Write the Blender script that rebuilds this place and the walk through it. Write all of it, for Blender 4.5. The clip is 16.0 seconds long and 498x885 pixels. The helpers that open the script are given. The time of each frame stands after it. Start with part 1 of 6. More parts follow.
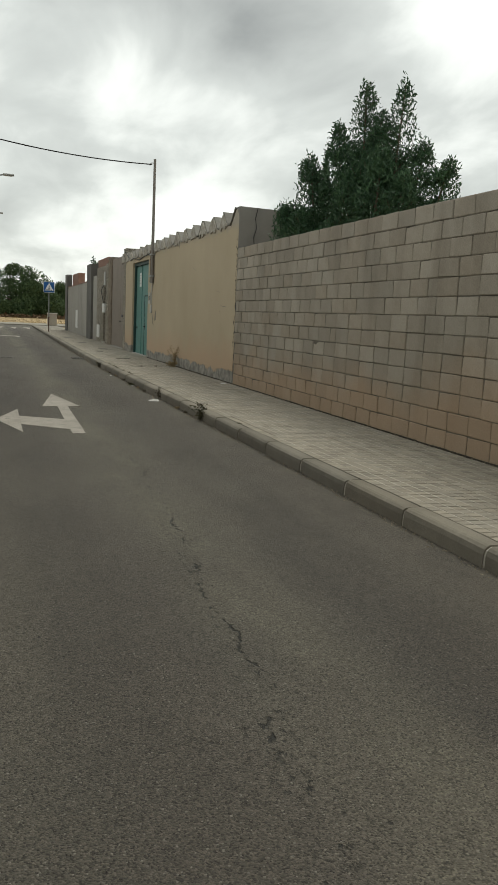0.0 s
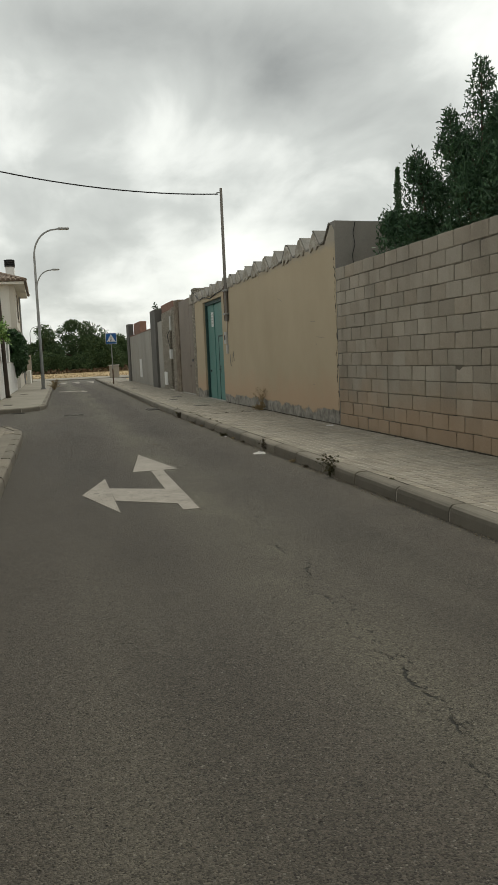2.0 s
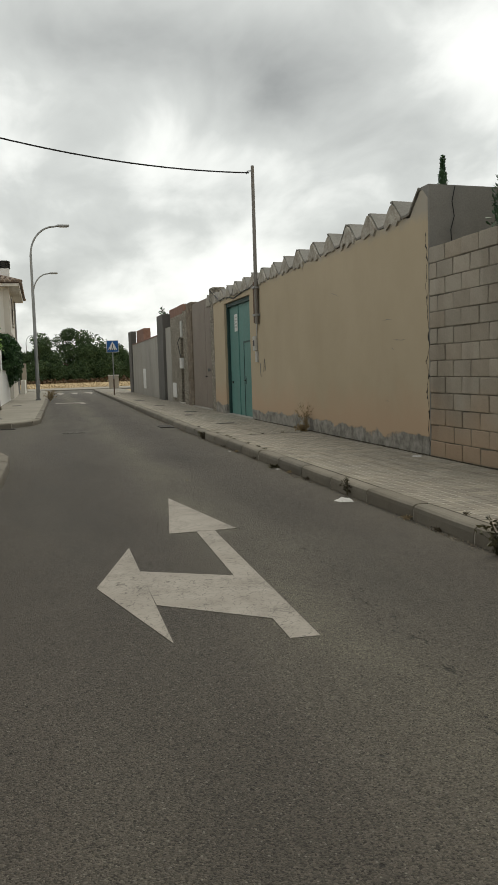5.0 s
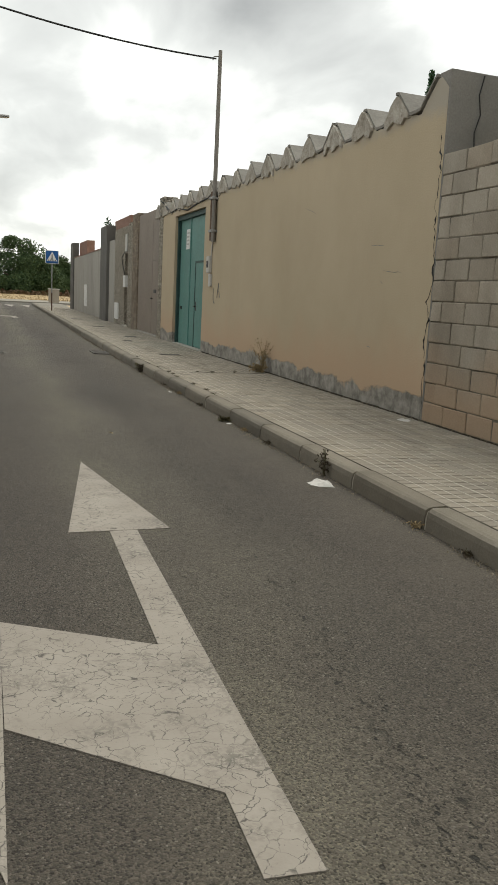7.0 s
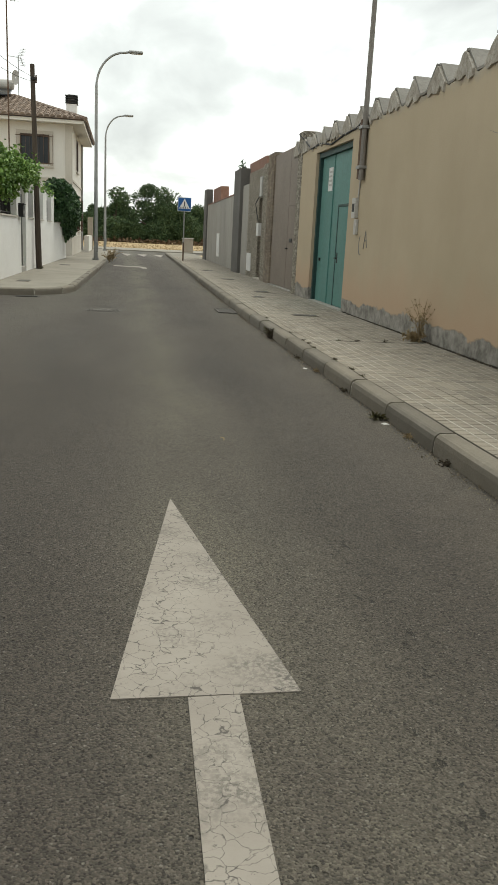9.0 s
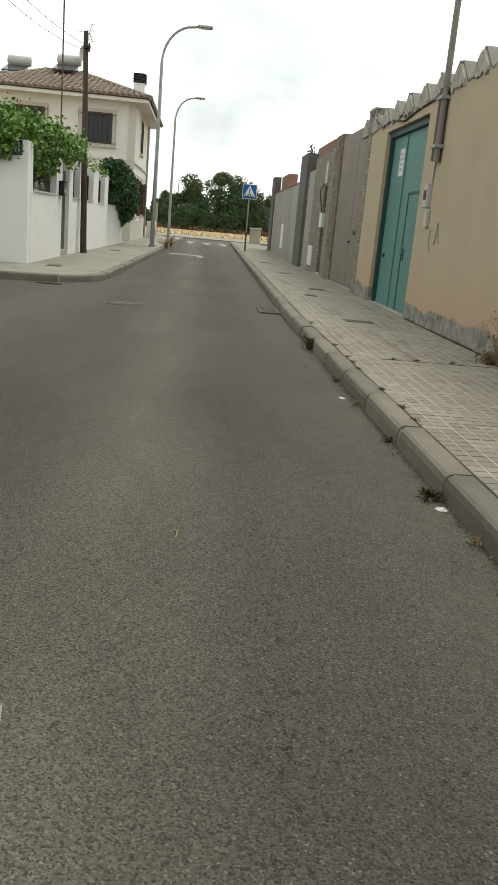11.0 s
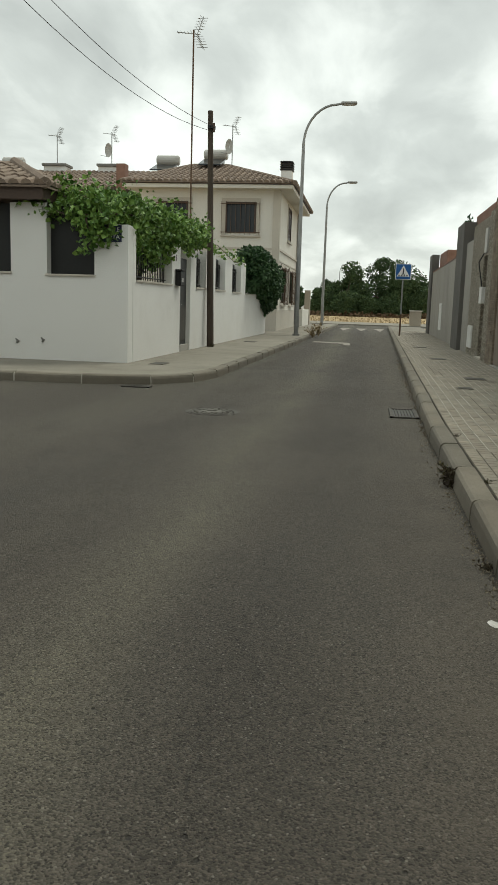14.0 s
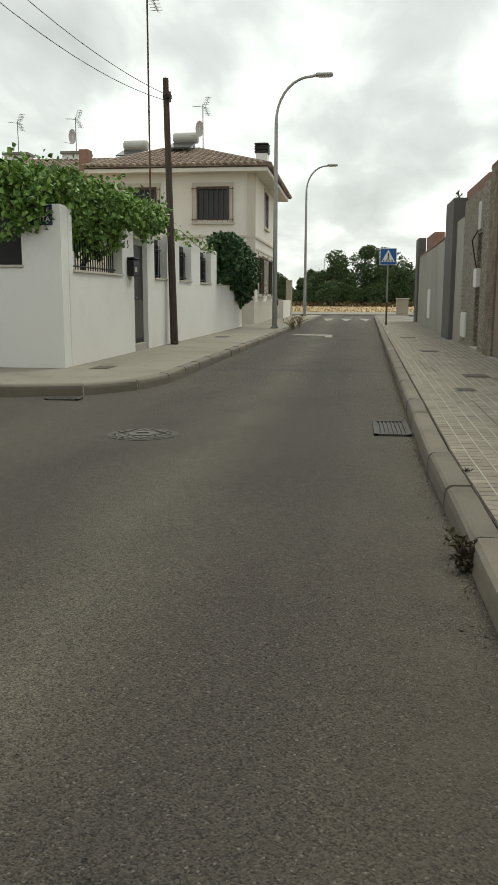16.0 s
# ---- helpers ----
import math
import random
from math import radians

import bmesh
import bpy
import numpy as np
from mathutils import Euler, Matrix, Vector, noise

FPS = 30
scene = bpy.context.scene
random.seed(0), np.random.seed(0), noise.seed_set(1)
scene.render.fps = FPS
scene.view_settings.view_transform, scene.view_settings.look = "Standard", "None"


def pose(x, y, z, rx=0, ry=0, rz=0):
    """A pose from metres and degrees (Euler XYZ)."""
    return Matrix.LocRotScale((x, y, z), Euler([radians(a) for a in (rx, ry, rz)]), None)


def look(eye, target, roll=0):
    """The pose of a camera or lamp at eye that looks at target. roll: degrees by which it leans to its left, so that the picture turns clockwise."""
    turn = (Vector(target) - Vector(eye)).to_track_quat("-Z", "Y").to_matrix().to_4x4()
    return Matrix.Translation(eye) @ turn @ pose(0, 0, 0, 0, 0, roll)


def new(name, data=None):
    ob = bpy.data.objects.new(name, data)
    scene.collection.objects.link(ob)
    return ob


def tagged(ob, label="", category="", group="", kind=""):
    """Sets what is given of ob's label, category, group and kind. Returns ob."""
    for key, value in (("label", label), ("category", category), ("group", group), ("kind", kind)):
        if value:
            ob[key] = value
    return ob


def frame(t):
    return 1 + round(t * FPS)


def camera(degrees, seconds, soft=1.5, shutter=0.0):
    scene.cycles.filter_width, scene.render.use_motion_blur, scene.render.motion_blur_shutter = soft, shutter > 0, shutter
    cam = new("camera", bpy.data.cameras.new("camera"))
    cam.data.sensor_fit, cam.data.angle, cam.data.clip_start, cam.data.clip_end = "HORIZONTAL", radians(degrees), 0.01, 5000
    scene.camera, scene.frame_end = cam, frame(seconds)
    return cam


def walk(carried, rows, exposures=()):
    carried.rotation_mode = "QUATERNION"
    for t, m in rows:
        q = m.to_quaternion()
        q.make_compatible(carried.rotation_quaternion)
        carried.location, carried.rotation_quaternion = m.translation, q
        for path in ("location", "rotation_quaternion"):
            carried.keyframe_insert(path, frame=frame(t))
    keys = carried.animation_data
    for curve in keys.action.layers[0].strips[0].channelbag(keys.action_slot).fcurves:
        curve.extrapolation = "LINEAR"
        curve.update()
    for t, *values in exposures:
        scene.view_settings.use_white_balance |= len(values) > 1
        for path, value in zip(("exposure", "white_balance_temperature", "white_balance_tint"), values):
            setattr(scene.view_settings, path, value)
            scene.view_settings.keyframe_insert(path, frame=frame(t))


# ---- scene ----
cam = camera(34.0, 16.0, soft=1.15)
PATH = [
    (0, (-2.83, -0.82, 1.411), (-2.211, 1.058, 1.11), 2.6),
    (0.5, (-2.855, -0.222, 1.386), (-2.302, 1.678, 1.094), -0.7),
    (1, (-2.884, 0.347, 1.379), (-2.353, 2.263, 1.164), -0.7),
    (1.5, (-2.934, 0.94, 1.354), (-2.429, 2.864, 1.144), -2.5),
    (2, (-2.978, 1.509, 1.352), (-2.503, 3.441, 1.141), -2.5),
    (2.5, (-3.014, 2.047, 1.359), (-2.525, 3.974, 1.148), -2.4),
    (3, (-3.017, 2.639, 1.356), (-2.523, 4.567, 1.162), -2.7),
    (3.5, (-3.034, 3.216, 1.347), (-2.62, 5.163, 1.158), -1.1),
    (4, (-2.978, 3.828, 1.343), (-2.483, 5.757, 1.162), -1.5),
    (4.2, (-2.972, 4.085, 1.314), (-2.478, 6.015, 1.133), -2.4),
    (6.3, (-2.684, 6.397, 1.3), (-2.092, 8.295, 1.09), 3.2),
    (6.5, (-2.6, 6.62, 1.297), (-1.934, 8.482, 0.996), 3.5),
    (7, (-2.444, 7.169, 1.29), (-1.823, 9.037, 0.937), 2.9),
    (7.5, (-2.325, 7.703, 1.285), (-1.76, 9.583, 0.903), 3.4),
    (8, (-2.195, 8.252, 1.282), (-1.78, 10.155, 0.828), 2.7),
    (8.2, (-2.16, 8.488, 1.27), (-1.787, 10.398, 0.808), 2.1),
    (10.3, (-1.587, 10.591, 1.316), (-1.329, 12.505, 0.797), 4.3),
    (10.5, (-1.51, 10.789, 1.293), (-1.227, 12.703, 0.787), 4.6),
    (11, (-1.324, 11.347, 1.252), (-1.164, 13.274, 0.739), 5.2),
    (11.5, (-1.172, 11.841, 1.261), (-0.956, 13.764, 0.755), 5.6),
    (12, (-1.049, 12.28, 1.251), (-1.025, 14.217, 0.753), 5.9),
    (12.5, (-0.921, 12.796, 1.254), (-0.917, 14.742, 0.792), 5.2),
    (13, (-0.828, 13.437, 1.234), (-0.972, 15.392, 0.835), 5.8),
    (13.5, (-0.751, 13.909, 1.237), (-0.799, 15.873, 0.861), 5.4),
    (14, (-0.666, 14.478, 1.204), (-0.93, 16.432, 0.869), 1.8),
    (14.5, (-0.59, 15.008, 1.203), (-0.814, 16.966, 0.863), 0.4),
    (15, (-0.548, 15.573, 1.185), (-0.846, 17.521, 0.844), -0.3),
    (15.5, (-0.523, 16.073, 1.188), (-0.638, 18.041, 0.847), 0.3),
    (16, (-0.543, 16.65, 1.17), (-0.784, 18.604, 0.818), 0.2),
]
walk(cam, [(t, look(eye, target, roll)) for t, eye, target, roll in PATH],
     exposures=[(0, 0.05, 6700, 3), (0.5, 0.02, 6700, 3), (1, -0.15, 6700, 2), (2, -0.08, 6750, 4), (3, -0.16, 6700, 5), (4.2, -0.12, 6700, 5), (6.3, 0.22, 6750, 7), (8, 0.42, 6700, 5), (10.5, 0.47, 6600, 3), (11, 0.58, 6600, 3),
                (12, 0.5, 6600, 3), (13, 0.2, 6600, 1), (14, 0.05, 6640, 0), (14.5, 0.2, 6690, 2), (15, 0.2, 6690, 2), (16, 0.22, 6690, 2)])
CLOUD_X, CLOUD_Y = 3.1, 0.4

# ---- light ----
SUN_EL, SUN_ROT = 58.0, 35.0
world = bpy.data.worlds.new("overcast_sky")
scene.world = world
world.use_nodes = True
wn, wl = world.node_tree.nodes, world.node_tree.links
bg = wn["Background"]
bg.inputs[1].default_value = 0.1


def wnode(kind, **kw):
    n = wn.new(kind)
    for k, v in kw.items():
        n.inputs[k].default_value = v
    return n


def wmath(op, a, b=None, clamp=False):
    n = wn.new("ShaderNodeMath")
    n.operation, n.use_clamp = op, clamp
    for i, v in enumerate((a, b)):
        if v is None:
            continue
        if isinstance(v, (int, float)):
            n.inputs[i].default_value = v
        else:
            wl.new(v, n.inputs[i])
    return n.outputs[0]


sky = wn.new("ShaderNodeTexSky")
sky.sky_type, sky.sun_disc = 'NISHITA', False
sky.sun_elevation, sky.sun_rotation = radians(SUN_EL), radians(SUN_ROT)
tc = wn.new("ShaderNodeTexCoord")
sep = wn.new("ShaderNodeSeparateXYZ")
wl.new(tc.outputs["Generated"], sep.inputs[0])
up = wmath('MAXIMUM', sep.outputs[2], 0.0)
den = wmath('ADD', up, 0.30)
comb = wn.new("ShaderNodeCombineXYZ")
wl.new(wmath('DIVIDE', sep.outputs[0], den), comb.inputs[0])
wl.new(wmath('DIVIDE', sep.outputs[1], den), comb.inputs[1])
n1 = wnode("ShaderNodeTexNoise", Scale=1.5, Detail=6.0, Roughness=0.45, Distortion=0.25)
n2 = wnode("ShaderNodeTexNoise", Scale=4.6, Detail=6.0, Roughness=0.52, Distortion=0.3)
shift = wn.new("ShaderNodeVectorMath")
shift.operation = 'ADD'
shift.inputs[1].default_value = (CLOUD_X, CLOUD_Y, 0.0)
squash = wn.new("ShaderNodeVectorMath")
squash.operation = 'MULTIPLY'
squash.inputs[1].default_value = (1.0, 0.62, 1.0)
wl.new(comb.outputs[0], squash.inputs[0])
wl.new(squash.outputs[0], shift.inputs[0])
for n in (n1, n2):
    wl.new(shift.outputs[0], n.inputs["Vector"])
dens = wmath('ADD', wmath('MULTIPLY', n1.outputs[0], 0.55), wmath('MULTIPLY', n2.outputs[0], 0.45))


def bank(cx, cy, rx, ry, amount):
    """A broad heavier (or, below zero, thinner) bank of cloud."""
    s = wn.new("ShaderNodeSeparateXYZ")
    wl.new(comb.outputs[0], s.inputs[0])
    u = wmath('DIVIDE', wmath('SUBTRACT', s.outputs[0], cx), rx)
    v = wmath('DIVIDE', wmath('SUBTRACT', s.outputs[1], cy), ry)
    q = wmath('ADD', wmath('MULTIPLY', u, u), wmath('MULTIPLY', v, v))
    return wmath('MULTIPLY', wmath('EXPONENT', wmath('MULTIPLY', q, -1.0)), amount)


for b in ((0.36, 1.42, 0.38, 0.17, 0.25), (0.80, 1.28, 0.15, 0.22, -0.22), (0.30, 1.80, 0.5, 0.12, -0.04), (0.62, 2.3, 0.25, 0.25, -0.06), (-0.4, 1.65, 0.35, 0.3, 0.06), (0.06, 1.72, 0.30, 0.16, 0.07), (0.16, 2.02, 0.2, 0.2, 0.05)):
    dens = wmath('ADD', dens, bank(*b))
ramp = wn.new("ShaderNodeValToRGB")
wl.new(dens, ramp.inputs[0])
els = ramp.color_ramp.elements
els[0].position, els[0].color = 0.35, (1.20, 1.21, 1.20, 1)
els[1].position, els[1].color = 0.90, (0.24, 0.245, 0.25, 1)
e = els.new(0.45)
e.color = (0.98, 0.99, 0.99, 1)
e = els.new(0.54)
e.color = (0.72, 0.735, 0.735, 1)
cloudy = wn.new("ShaderNodeVectorMath")
cloudy.operation = 'SCALE'
cloudy.inputs["Scale"].default_value = 10.0
wl.new(ramp.outputs[0], cloudy.inputs[0])
mix = wn.new("ShaderNodeMix")
mix.data_type = 'RGBA'
mix.inputs[0].default_value = 0.93
wl.new(sky.outputs[0], mix.inputs[6])
wl.new(cloudy.outputs[0], mix.inputs[7])
wl.new(mix.outputs[2], bg.inputs[0])

sun = new("sun", bpy.data.lights.new("sun", 'SUN'))
sun.data.energy, sun.data.angle, sun.data.color = 1.5, radians(25), (1.0, 0.95, 0.87)
_az = radians(SUN_ROT)
_dir = Vector((math.sin(_az) * math.cos(radians(SUN_EL)), math.cos(_az) * math.cos(radians(SUN_EL)), math.sin(radians(SUN_EL))))
sun.matrix_world = look(_dir * 80, (0, 0, 0))

# ---- materials ----


class Mat:
    """A small builder for node materials in object space."""

    def __init__(self, name, rough=0.9, metal=0.0):
        self.m = bpy.data.materials.new(name)
        self.m.use_nodes = True
        self.n, self.l = self.m.node_tree.nodes, self.m.node_tree.links
        self.b = self.n["Principled BSDF"]
        self.b.inputs["Roughness"].default_value, self.b.inputs["Metallic"].default_value = rough, metal
        self.b.inputs["Specular IOR Level"].default_value = 0.35
        self.tc = self.n.new("ShaderNodeTexCoord").outputs["Object"]

    def vec(self, scale=(1, 1, 1), loc=(0, 0, 0)):
        mp = self.n.new("ShaderNodeMapping")
        mp.inputs["Scale"].default_value, mp.inputs["Location"].default_value = scale, loc
        self.l.new(self.tc, mp.inputs[0])
        return mp.outputs[0]

    def noise(self, scale, detail=4.0, rough=0.6, stretch=(1, 1, 1), loc=(0, 0, 0)):
        t = self.n.new("ShaderNodeTexNoise")
        t.inputs["Scale"].default_value, t.inputs["Detail"].default_value, t.inputs["Roughness"].default_value = scale, detail, rough
        self.l.new(self.vec(stretch, loc), t.inputs["Vector"])
        return t.outputs[0]

    def voronoi(self, scale, feature='F1', stretch=(1, 1, 1), out=0):
        t = self.n.new("ShaderNodeTexVoronoi")
        t.feature = feature
        t.inputs["Scale"].default_value = scale
        self.l.new(self.vec(stretch), t.inputs["Vector"])
        return t.outputs[out]

    def ramp(self, v, stops):
        r = self.n.new("ShaderNodeMapRange")
        r.inputs[1].default_value, r.inputs[2].default_value = stops
        self.l.new(v, r.inputs[0])
        return r.outputs[0]

    def axis(self, i):
        s = self.n.new("ShaderNodeSeparateXYZ")
        self.l.new(self.tc, s.inputs[0])
        return s.outputs[i]

    def math(self, op, a, b=0.0):
        t = self.n.new("ShaderNodeMath")
        t.operation = op
        for i, v in enumerate((a, b)):
            if isinstance(v, (int, float)):
                t.inputs[i].default_value = v
            else:
                self.l.new(v, t.inputs[i])
        return t.outputs[0]

    def mix(self, f, a, b, mode='MIX'):
        x = self.n.new("ShaderNodeMix")
        x.data_type, x.blend_type = 'RGBA', mode
        for i, v in ((0, f), (6, a), (7, b)):
            if isinstance(v, (int, float)):
                x.inputs[i].default_value = v
            elif isinstance(v, tuple):
                x.inputs[i].default_value = (*v, 1)
            else:
                self.l.new(v, x.inputs[i])
        return x.outputs[2]

    def random(self):
        return self.n.new("ShaderNodeObjectInfo").outputs["Random"]

    def island(self):
        return self.n.new("ShaderNodeNewGeometry").outputs["Random Per Island"]

    def done(self, colour, height=None, bump=0.3, dist=0.01, rough=None):
        if isinstance(colour, tuple):
            self.b.inputs["Base Color"].default_value = (*colour, 1)
        else:
            self.l.new(colour, self.b.inputs["Base Color"])
        if height is not None:
            bp = self.n.new("ShaderNodeBump")
            bp.inputs["Strength"].default_value, bp.inputs["Distance"].default_value = bump, dist
            self.l.new(height, bp.inputs["Height"])
            self.l.new(bp.outputs[0], self.b.inputs["Normal"])
        if rough is not None:
            self.l.new(rough, self.b.inputs["Roughness"])
        return self.m


def worn(name, a, b, rough=0.85, metal=0.0, big=1.2, small=30.0, bump=0.2, piece="", dirt=None, dirt_amount=0.5, stretch=(1, 1, 1)):
    """A surface between two colours at two scales, with a third for dirt; piece: '' | 'object' | 'island' variation."""
    m = Mat(name, rough, metal)
    c = m.mix(m.ramp(m.noise(big, 5, 0.6, stretch), (0.3, 0.7)), a, b)
    if piece:
        r = m.random() if piece == "object" else m.island()
        c = m.mix(m.math('MULTIPLY', r, 0.5), c, m.mix(1.0, c, (1.45, 1.4, 1.32), 'MULTIPLY'))
        c = m.mix(m.math('MULTIPLY', m.math('FRACT', m.math('MULTIPLY', r, 7.31)), 0.45), c, m.mix(1.0, c, (0.55, 0.53, 0.52), 'MULTIPLY'))
    g = m.noise(small, 4, 0.7)
    c = m.mix(m.ramp(g, (0.3, 0.75)), c, m.mix(1.0, c, (0.72, 0.71, 0.70), 'MULTIPLY'))
    if dirt:
        c = m.mix(m.math('MULTIPLY', m.ramp(m.noise(big * 2.3, 6, 0.7, stretch, (3, 7, 1)), (0.52, 0.72)), dirt_amount), c, dirt)
    return m.done(c, g, bump, 0.006)


def asphalt():
    m = Mat("asphalt", 0.82)
    big = m.noise(0.45, 5, 0.6)
    tracks = m.noise(1.0, 3, 0.5, (0.9, 0.06, 1))
    c = m.mix(m.ramp(big, (0.3, 0.7)), (0.060, 0.0522, 0.0428), (0.075, 0.066, 0.0545))
    c = m.mix(m.math('MULTIPLY', m.ramp(tracks, (0.48, 0.68)), 0.45), c, (0.104, 0.095, 0.074))
    c = m.mix(m.math('MULTIPLY', m.ramp(m.noise(0.9, 4, 0.6, (1, 0.3, 1), (9, 2, 0)), (0.52, 0.68)), 0.6), c, (0.050, 0.0455, 0.039))
    # the dusty ridge between the wheel tracks
    drift = m.math('MULTIPLY', m.math('SUBTRACT', m.noise(0.35, 3, 0.5, loc=(2, 5, 0)), 0.5), 0.7)
    ridge = m.ramp(m.math('ABSOLUTE', m.math('ADD', m.math('ADD', m.axis(0), 1.58), drift)), (0.42, 0.02))
    ridge = m.math('MULTIPLY', m.math('MULTIPLY', ridge, m.ramp(m.noise(1.3, 5, 0.65, (1, 0.5, 1), (1, 8, 0)), (0.25, 0.6))), 0.6)
    c = m.mix(ridge, c, (0.128, 0.118, 0.090))
    # darker, polished wheel tracks on either side of it
    for x0, w in ((2.42, 0.42), (0.85, 0.40)):
        track = m.ramp(m.math('ABSOLUTE', m.math('ADD', m.math('ADD', m.axis(0), x0), drift)), (w, w * 0.35))
        c = m.mix(m.math('MULTIPLY', m.math('MULTIPLY', track, m.ramp(m.noise(0.8, 4, 0.6, (1, 0.4, 1), (x0, 3, 0)), (0.3, 0.6))), 0.6), c, (0.044, 0.038, 0.0315))
    # the edge of an older surface dressing across the lane
    seam = m.math('ABSOLUTE', m.math('ADD', m.math('SUBTRACT', m.axis(1), 30.3), m.math('MULTIPLY', m.noise(0.8, 4, 0.6), 0.8)))
    c = m.mix(m.math('MULTIPLY', m.ramp(seam, (0.5, 0.1)), 0.45), c, (0.036, 0.033, 0.029))
    # stone grains in the worn binder
    grain = m.voronoi(170.0)
    cell = m.n.new("ShaderNodeTexVoronoi")
    cell.inputs["Scale"].default_value = 170.0
    m.l.new(m.vec(), cell.inputs["Vector"])
    bw = m.n.new("ShaderNodeSeparateXYZ")
    m.l.new(cell.outputs["Color"], bw.inputs[0])
    c = m.mix(m.math('MULTIPLY', m.ramp(bw.outputs[0], (0.35, 0.95)), 0.65), c, m.mix(1.0, c, (2.1, 2.06, 2.0), 'MULTIPLY'))
    c = m.mix(m.math('MULTIPLY', m.ramp(bw.outputs[1], (0.5, 0.95)), 0.9), c, m.mix(1.0, c, (0.30, 0.29, 0.29), 'MULTIPLY'))
    c = m.mix(m.math('MULTIPLY', m.ramp(bw.outputs[2], (0.985, 0.992)), 0.35), c, (0.30, 0.28, 0.245))
    fine = m.noise(140, 3, 0.7)
    # a ragged open joint where the strips of paving meet, and chipped holes beside it
    x, y = m.axis(0), m.axis(1)
    line = m.math('MAXIMUM', m.math('ADD', m.math('MULTIPLY', y, -0.078), 1.97), 1.0)
    wob = m.math('MULTIPLY', m.math('SUBTRACT', m.noise(1.1, 5, 0.7), 0.5), 0.45)
    d = m.math('ABSOLUTE', m.math('ADD', m.math('ADD', x, line), wob))
    crack = m.math('MULTIPLY', m.ramp(d, (0.010, 0.004)), m.ramp(m.noise(3.0, 3, 0.6, (1, 1, 1), (7, 1, 0)), (0.51, 0.56)))
    crack = m.math('MULTIPLY', crack, m.ramp(y, (11.0, 7.0)))
    pit = m.ramp(m.noise(24, 4, 0.7, (1.3, 0.6, 1), (2, 3, 0)), (0.585, 0.62))
    crack = m.math('MAXIMUM', crack, m.math('MULTIPLY', m.math('MULTIPLY', m.ramp(d, (0.13, 0.03)), pit), m.ramp(m.noise(5, 3, 0.6), (0.42, 0.47))))
    crack = m.math('MULTIPLY', crack, m.ramp(y, (24.0, 10.0)))
    c = m.mix(m.math('MULTIPLY', crack, 0.88), c, (0.016, 0.0165, 0.0145))
    # scattered chipped-out stones and pale stones lying bare
    chips = m.math('MULTIPLY', m.ramp(m.voronoi(16, stretch=(1.2, 0.9, 1)), (0.16, 0.11)), m.ramp(m.noise(2.6, 4, 0.7, loc=(4, 4, 0)), (0.54, 0.60)))
    c = m.mix(m.math('MULTIPLY', chips, 0.75), c, (0.022, 0.020, 0.018))
    pale = m.math('MULTIPLY', m.ramp(m.voronoi(38), (0.17, 0.12)), m.ramp(m.noise(9, 3, 0.7, loc=(1, 9, 0)), (0.56, 0.62)))
    c = m.mix(m.math('MULTIPLY', pale, 0.5), c, (0.26, 0.245, 0.205))
    # dust in the gutter
    gut = m.math('MULTIPLY', m.ramp(m.math('ABSOLUTE', m.math('ADD', x, 0.1)), (0.5, 0.05)), m.ramp(m.noise(2.5, 5, 0.7), (0.35, 0.65)))
    c = m.mix(m.math('MULTIPLY', gut, 0.35), c, (0.135, 0.115, 0.088))
    h = m.math('SUBTRACT', m.math('ADD', m.math('MULTIPLY', bw.outputs[0], 0.7), m.math('MULTIPLY', fine, 0.6)), m.math('MULTIPLY', m.math('MAXIMUM', crack, chips), 2.0))
    h = m.math('SUBTRACT', h, m.math('MULTIPLY', grain, 0.5))
    return m.done(c, h, 0.9, 0.008)


def road_paint():
    m = Mat("road_paint", 0.75)
    c = m.mix(m.ramp(m.noise(3, 5, 0.6), (0.3, 0.7)), (0.242, 0.217, 0.185), (0.31, 0.282, 0.243))
    warp = m.n.new("ShaderNodeTexNoise")
    warp.inputs["Scale"].default_value, warp.inputs["Detail"].default_value = 14.0, 4.0
    m.l.new(m.tc, warp.inputs["Vector"])
    bent = m.n.new("ShaderNodeVectorMath")
    bent.operation = 'MULTIPLY_ADD'
    bent.inputs[1].default_value = (0.09, 0.09, 0.0)
    m.l.new(warp.outputs["Color"], bent.inputs[0])
    m.l.new(m.tc, bent.inputs[2])
    cells = m.n.new("ShaderNodeTexVoronoi")
    cells.feature = 'DISTANCE_TO_EDGE'
    cells.inputs["Scale"].default_value = 19.0
    m.l.new(bent.outputs[0], cells.inputs["Vector"])
    wob = m.noise(26, 4, 0.7)
    crack = m.math('MULTIPLY', m.ramp(m.math('ADD', cells.outputs[0], m.math('MULTIPLY', wob, 0.10)), (0.080, 0.050)), m.ramp(m.noise(2.3, 4, 0.7), (0.36, 0.5)))
    flake = m.ramp(m.noise(34, 5, 0.75), (0.61, 0.66))
    bare = m.math('MULTIPLY', m.ramp(m.noise(2.2, 5, 0.7, loc=(5, 1, 0)), (0.50, 0.66)), m.ramp(m.noise(70, 3, 0.7), (0.42, 0.56)))
    c = m.mix(m.math('MAXIMUM', m.math('MULTIPLY', crack, 0.95), m.math('MAXIMUM', m.math('MULTIPLY', flake, 0.7), m.math('MULTIPLY', bare, 0.8))), c, (0.075, 0.069, 0.06))
    return m.done(c, m.noise(90, 3, 0.7), 0.35, 0.004)


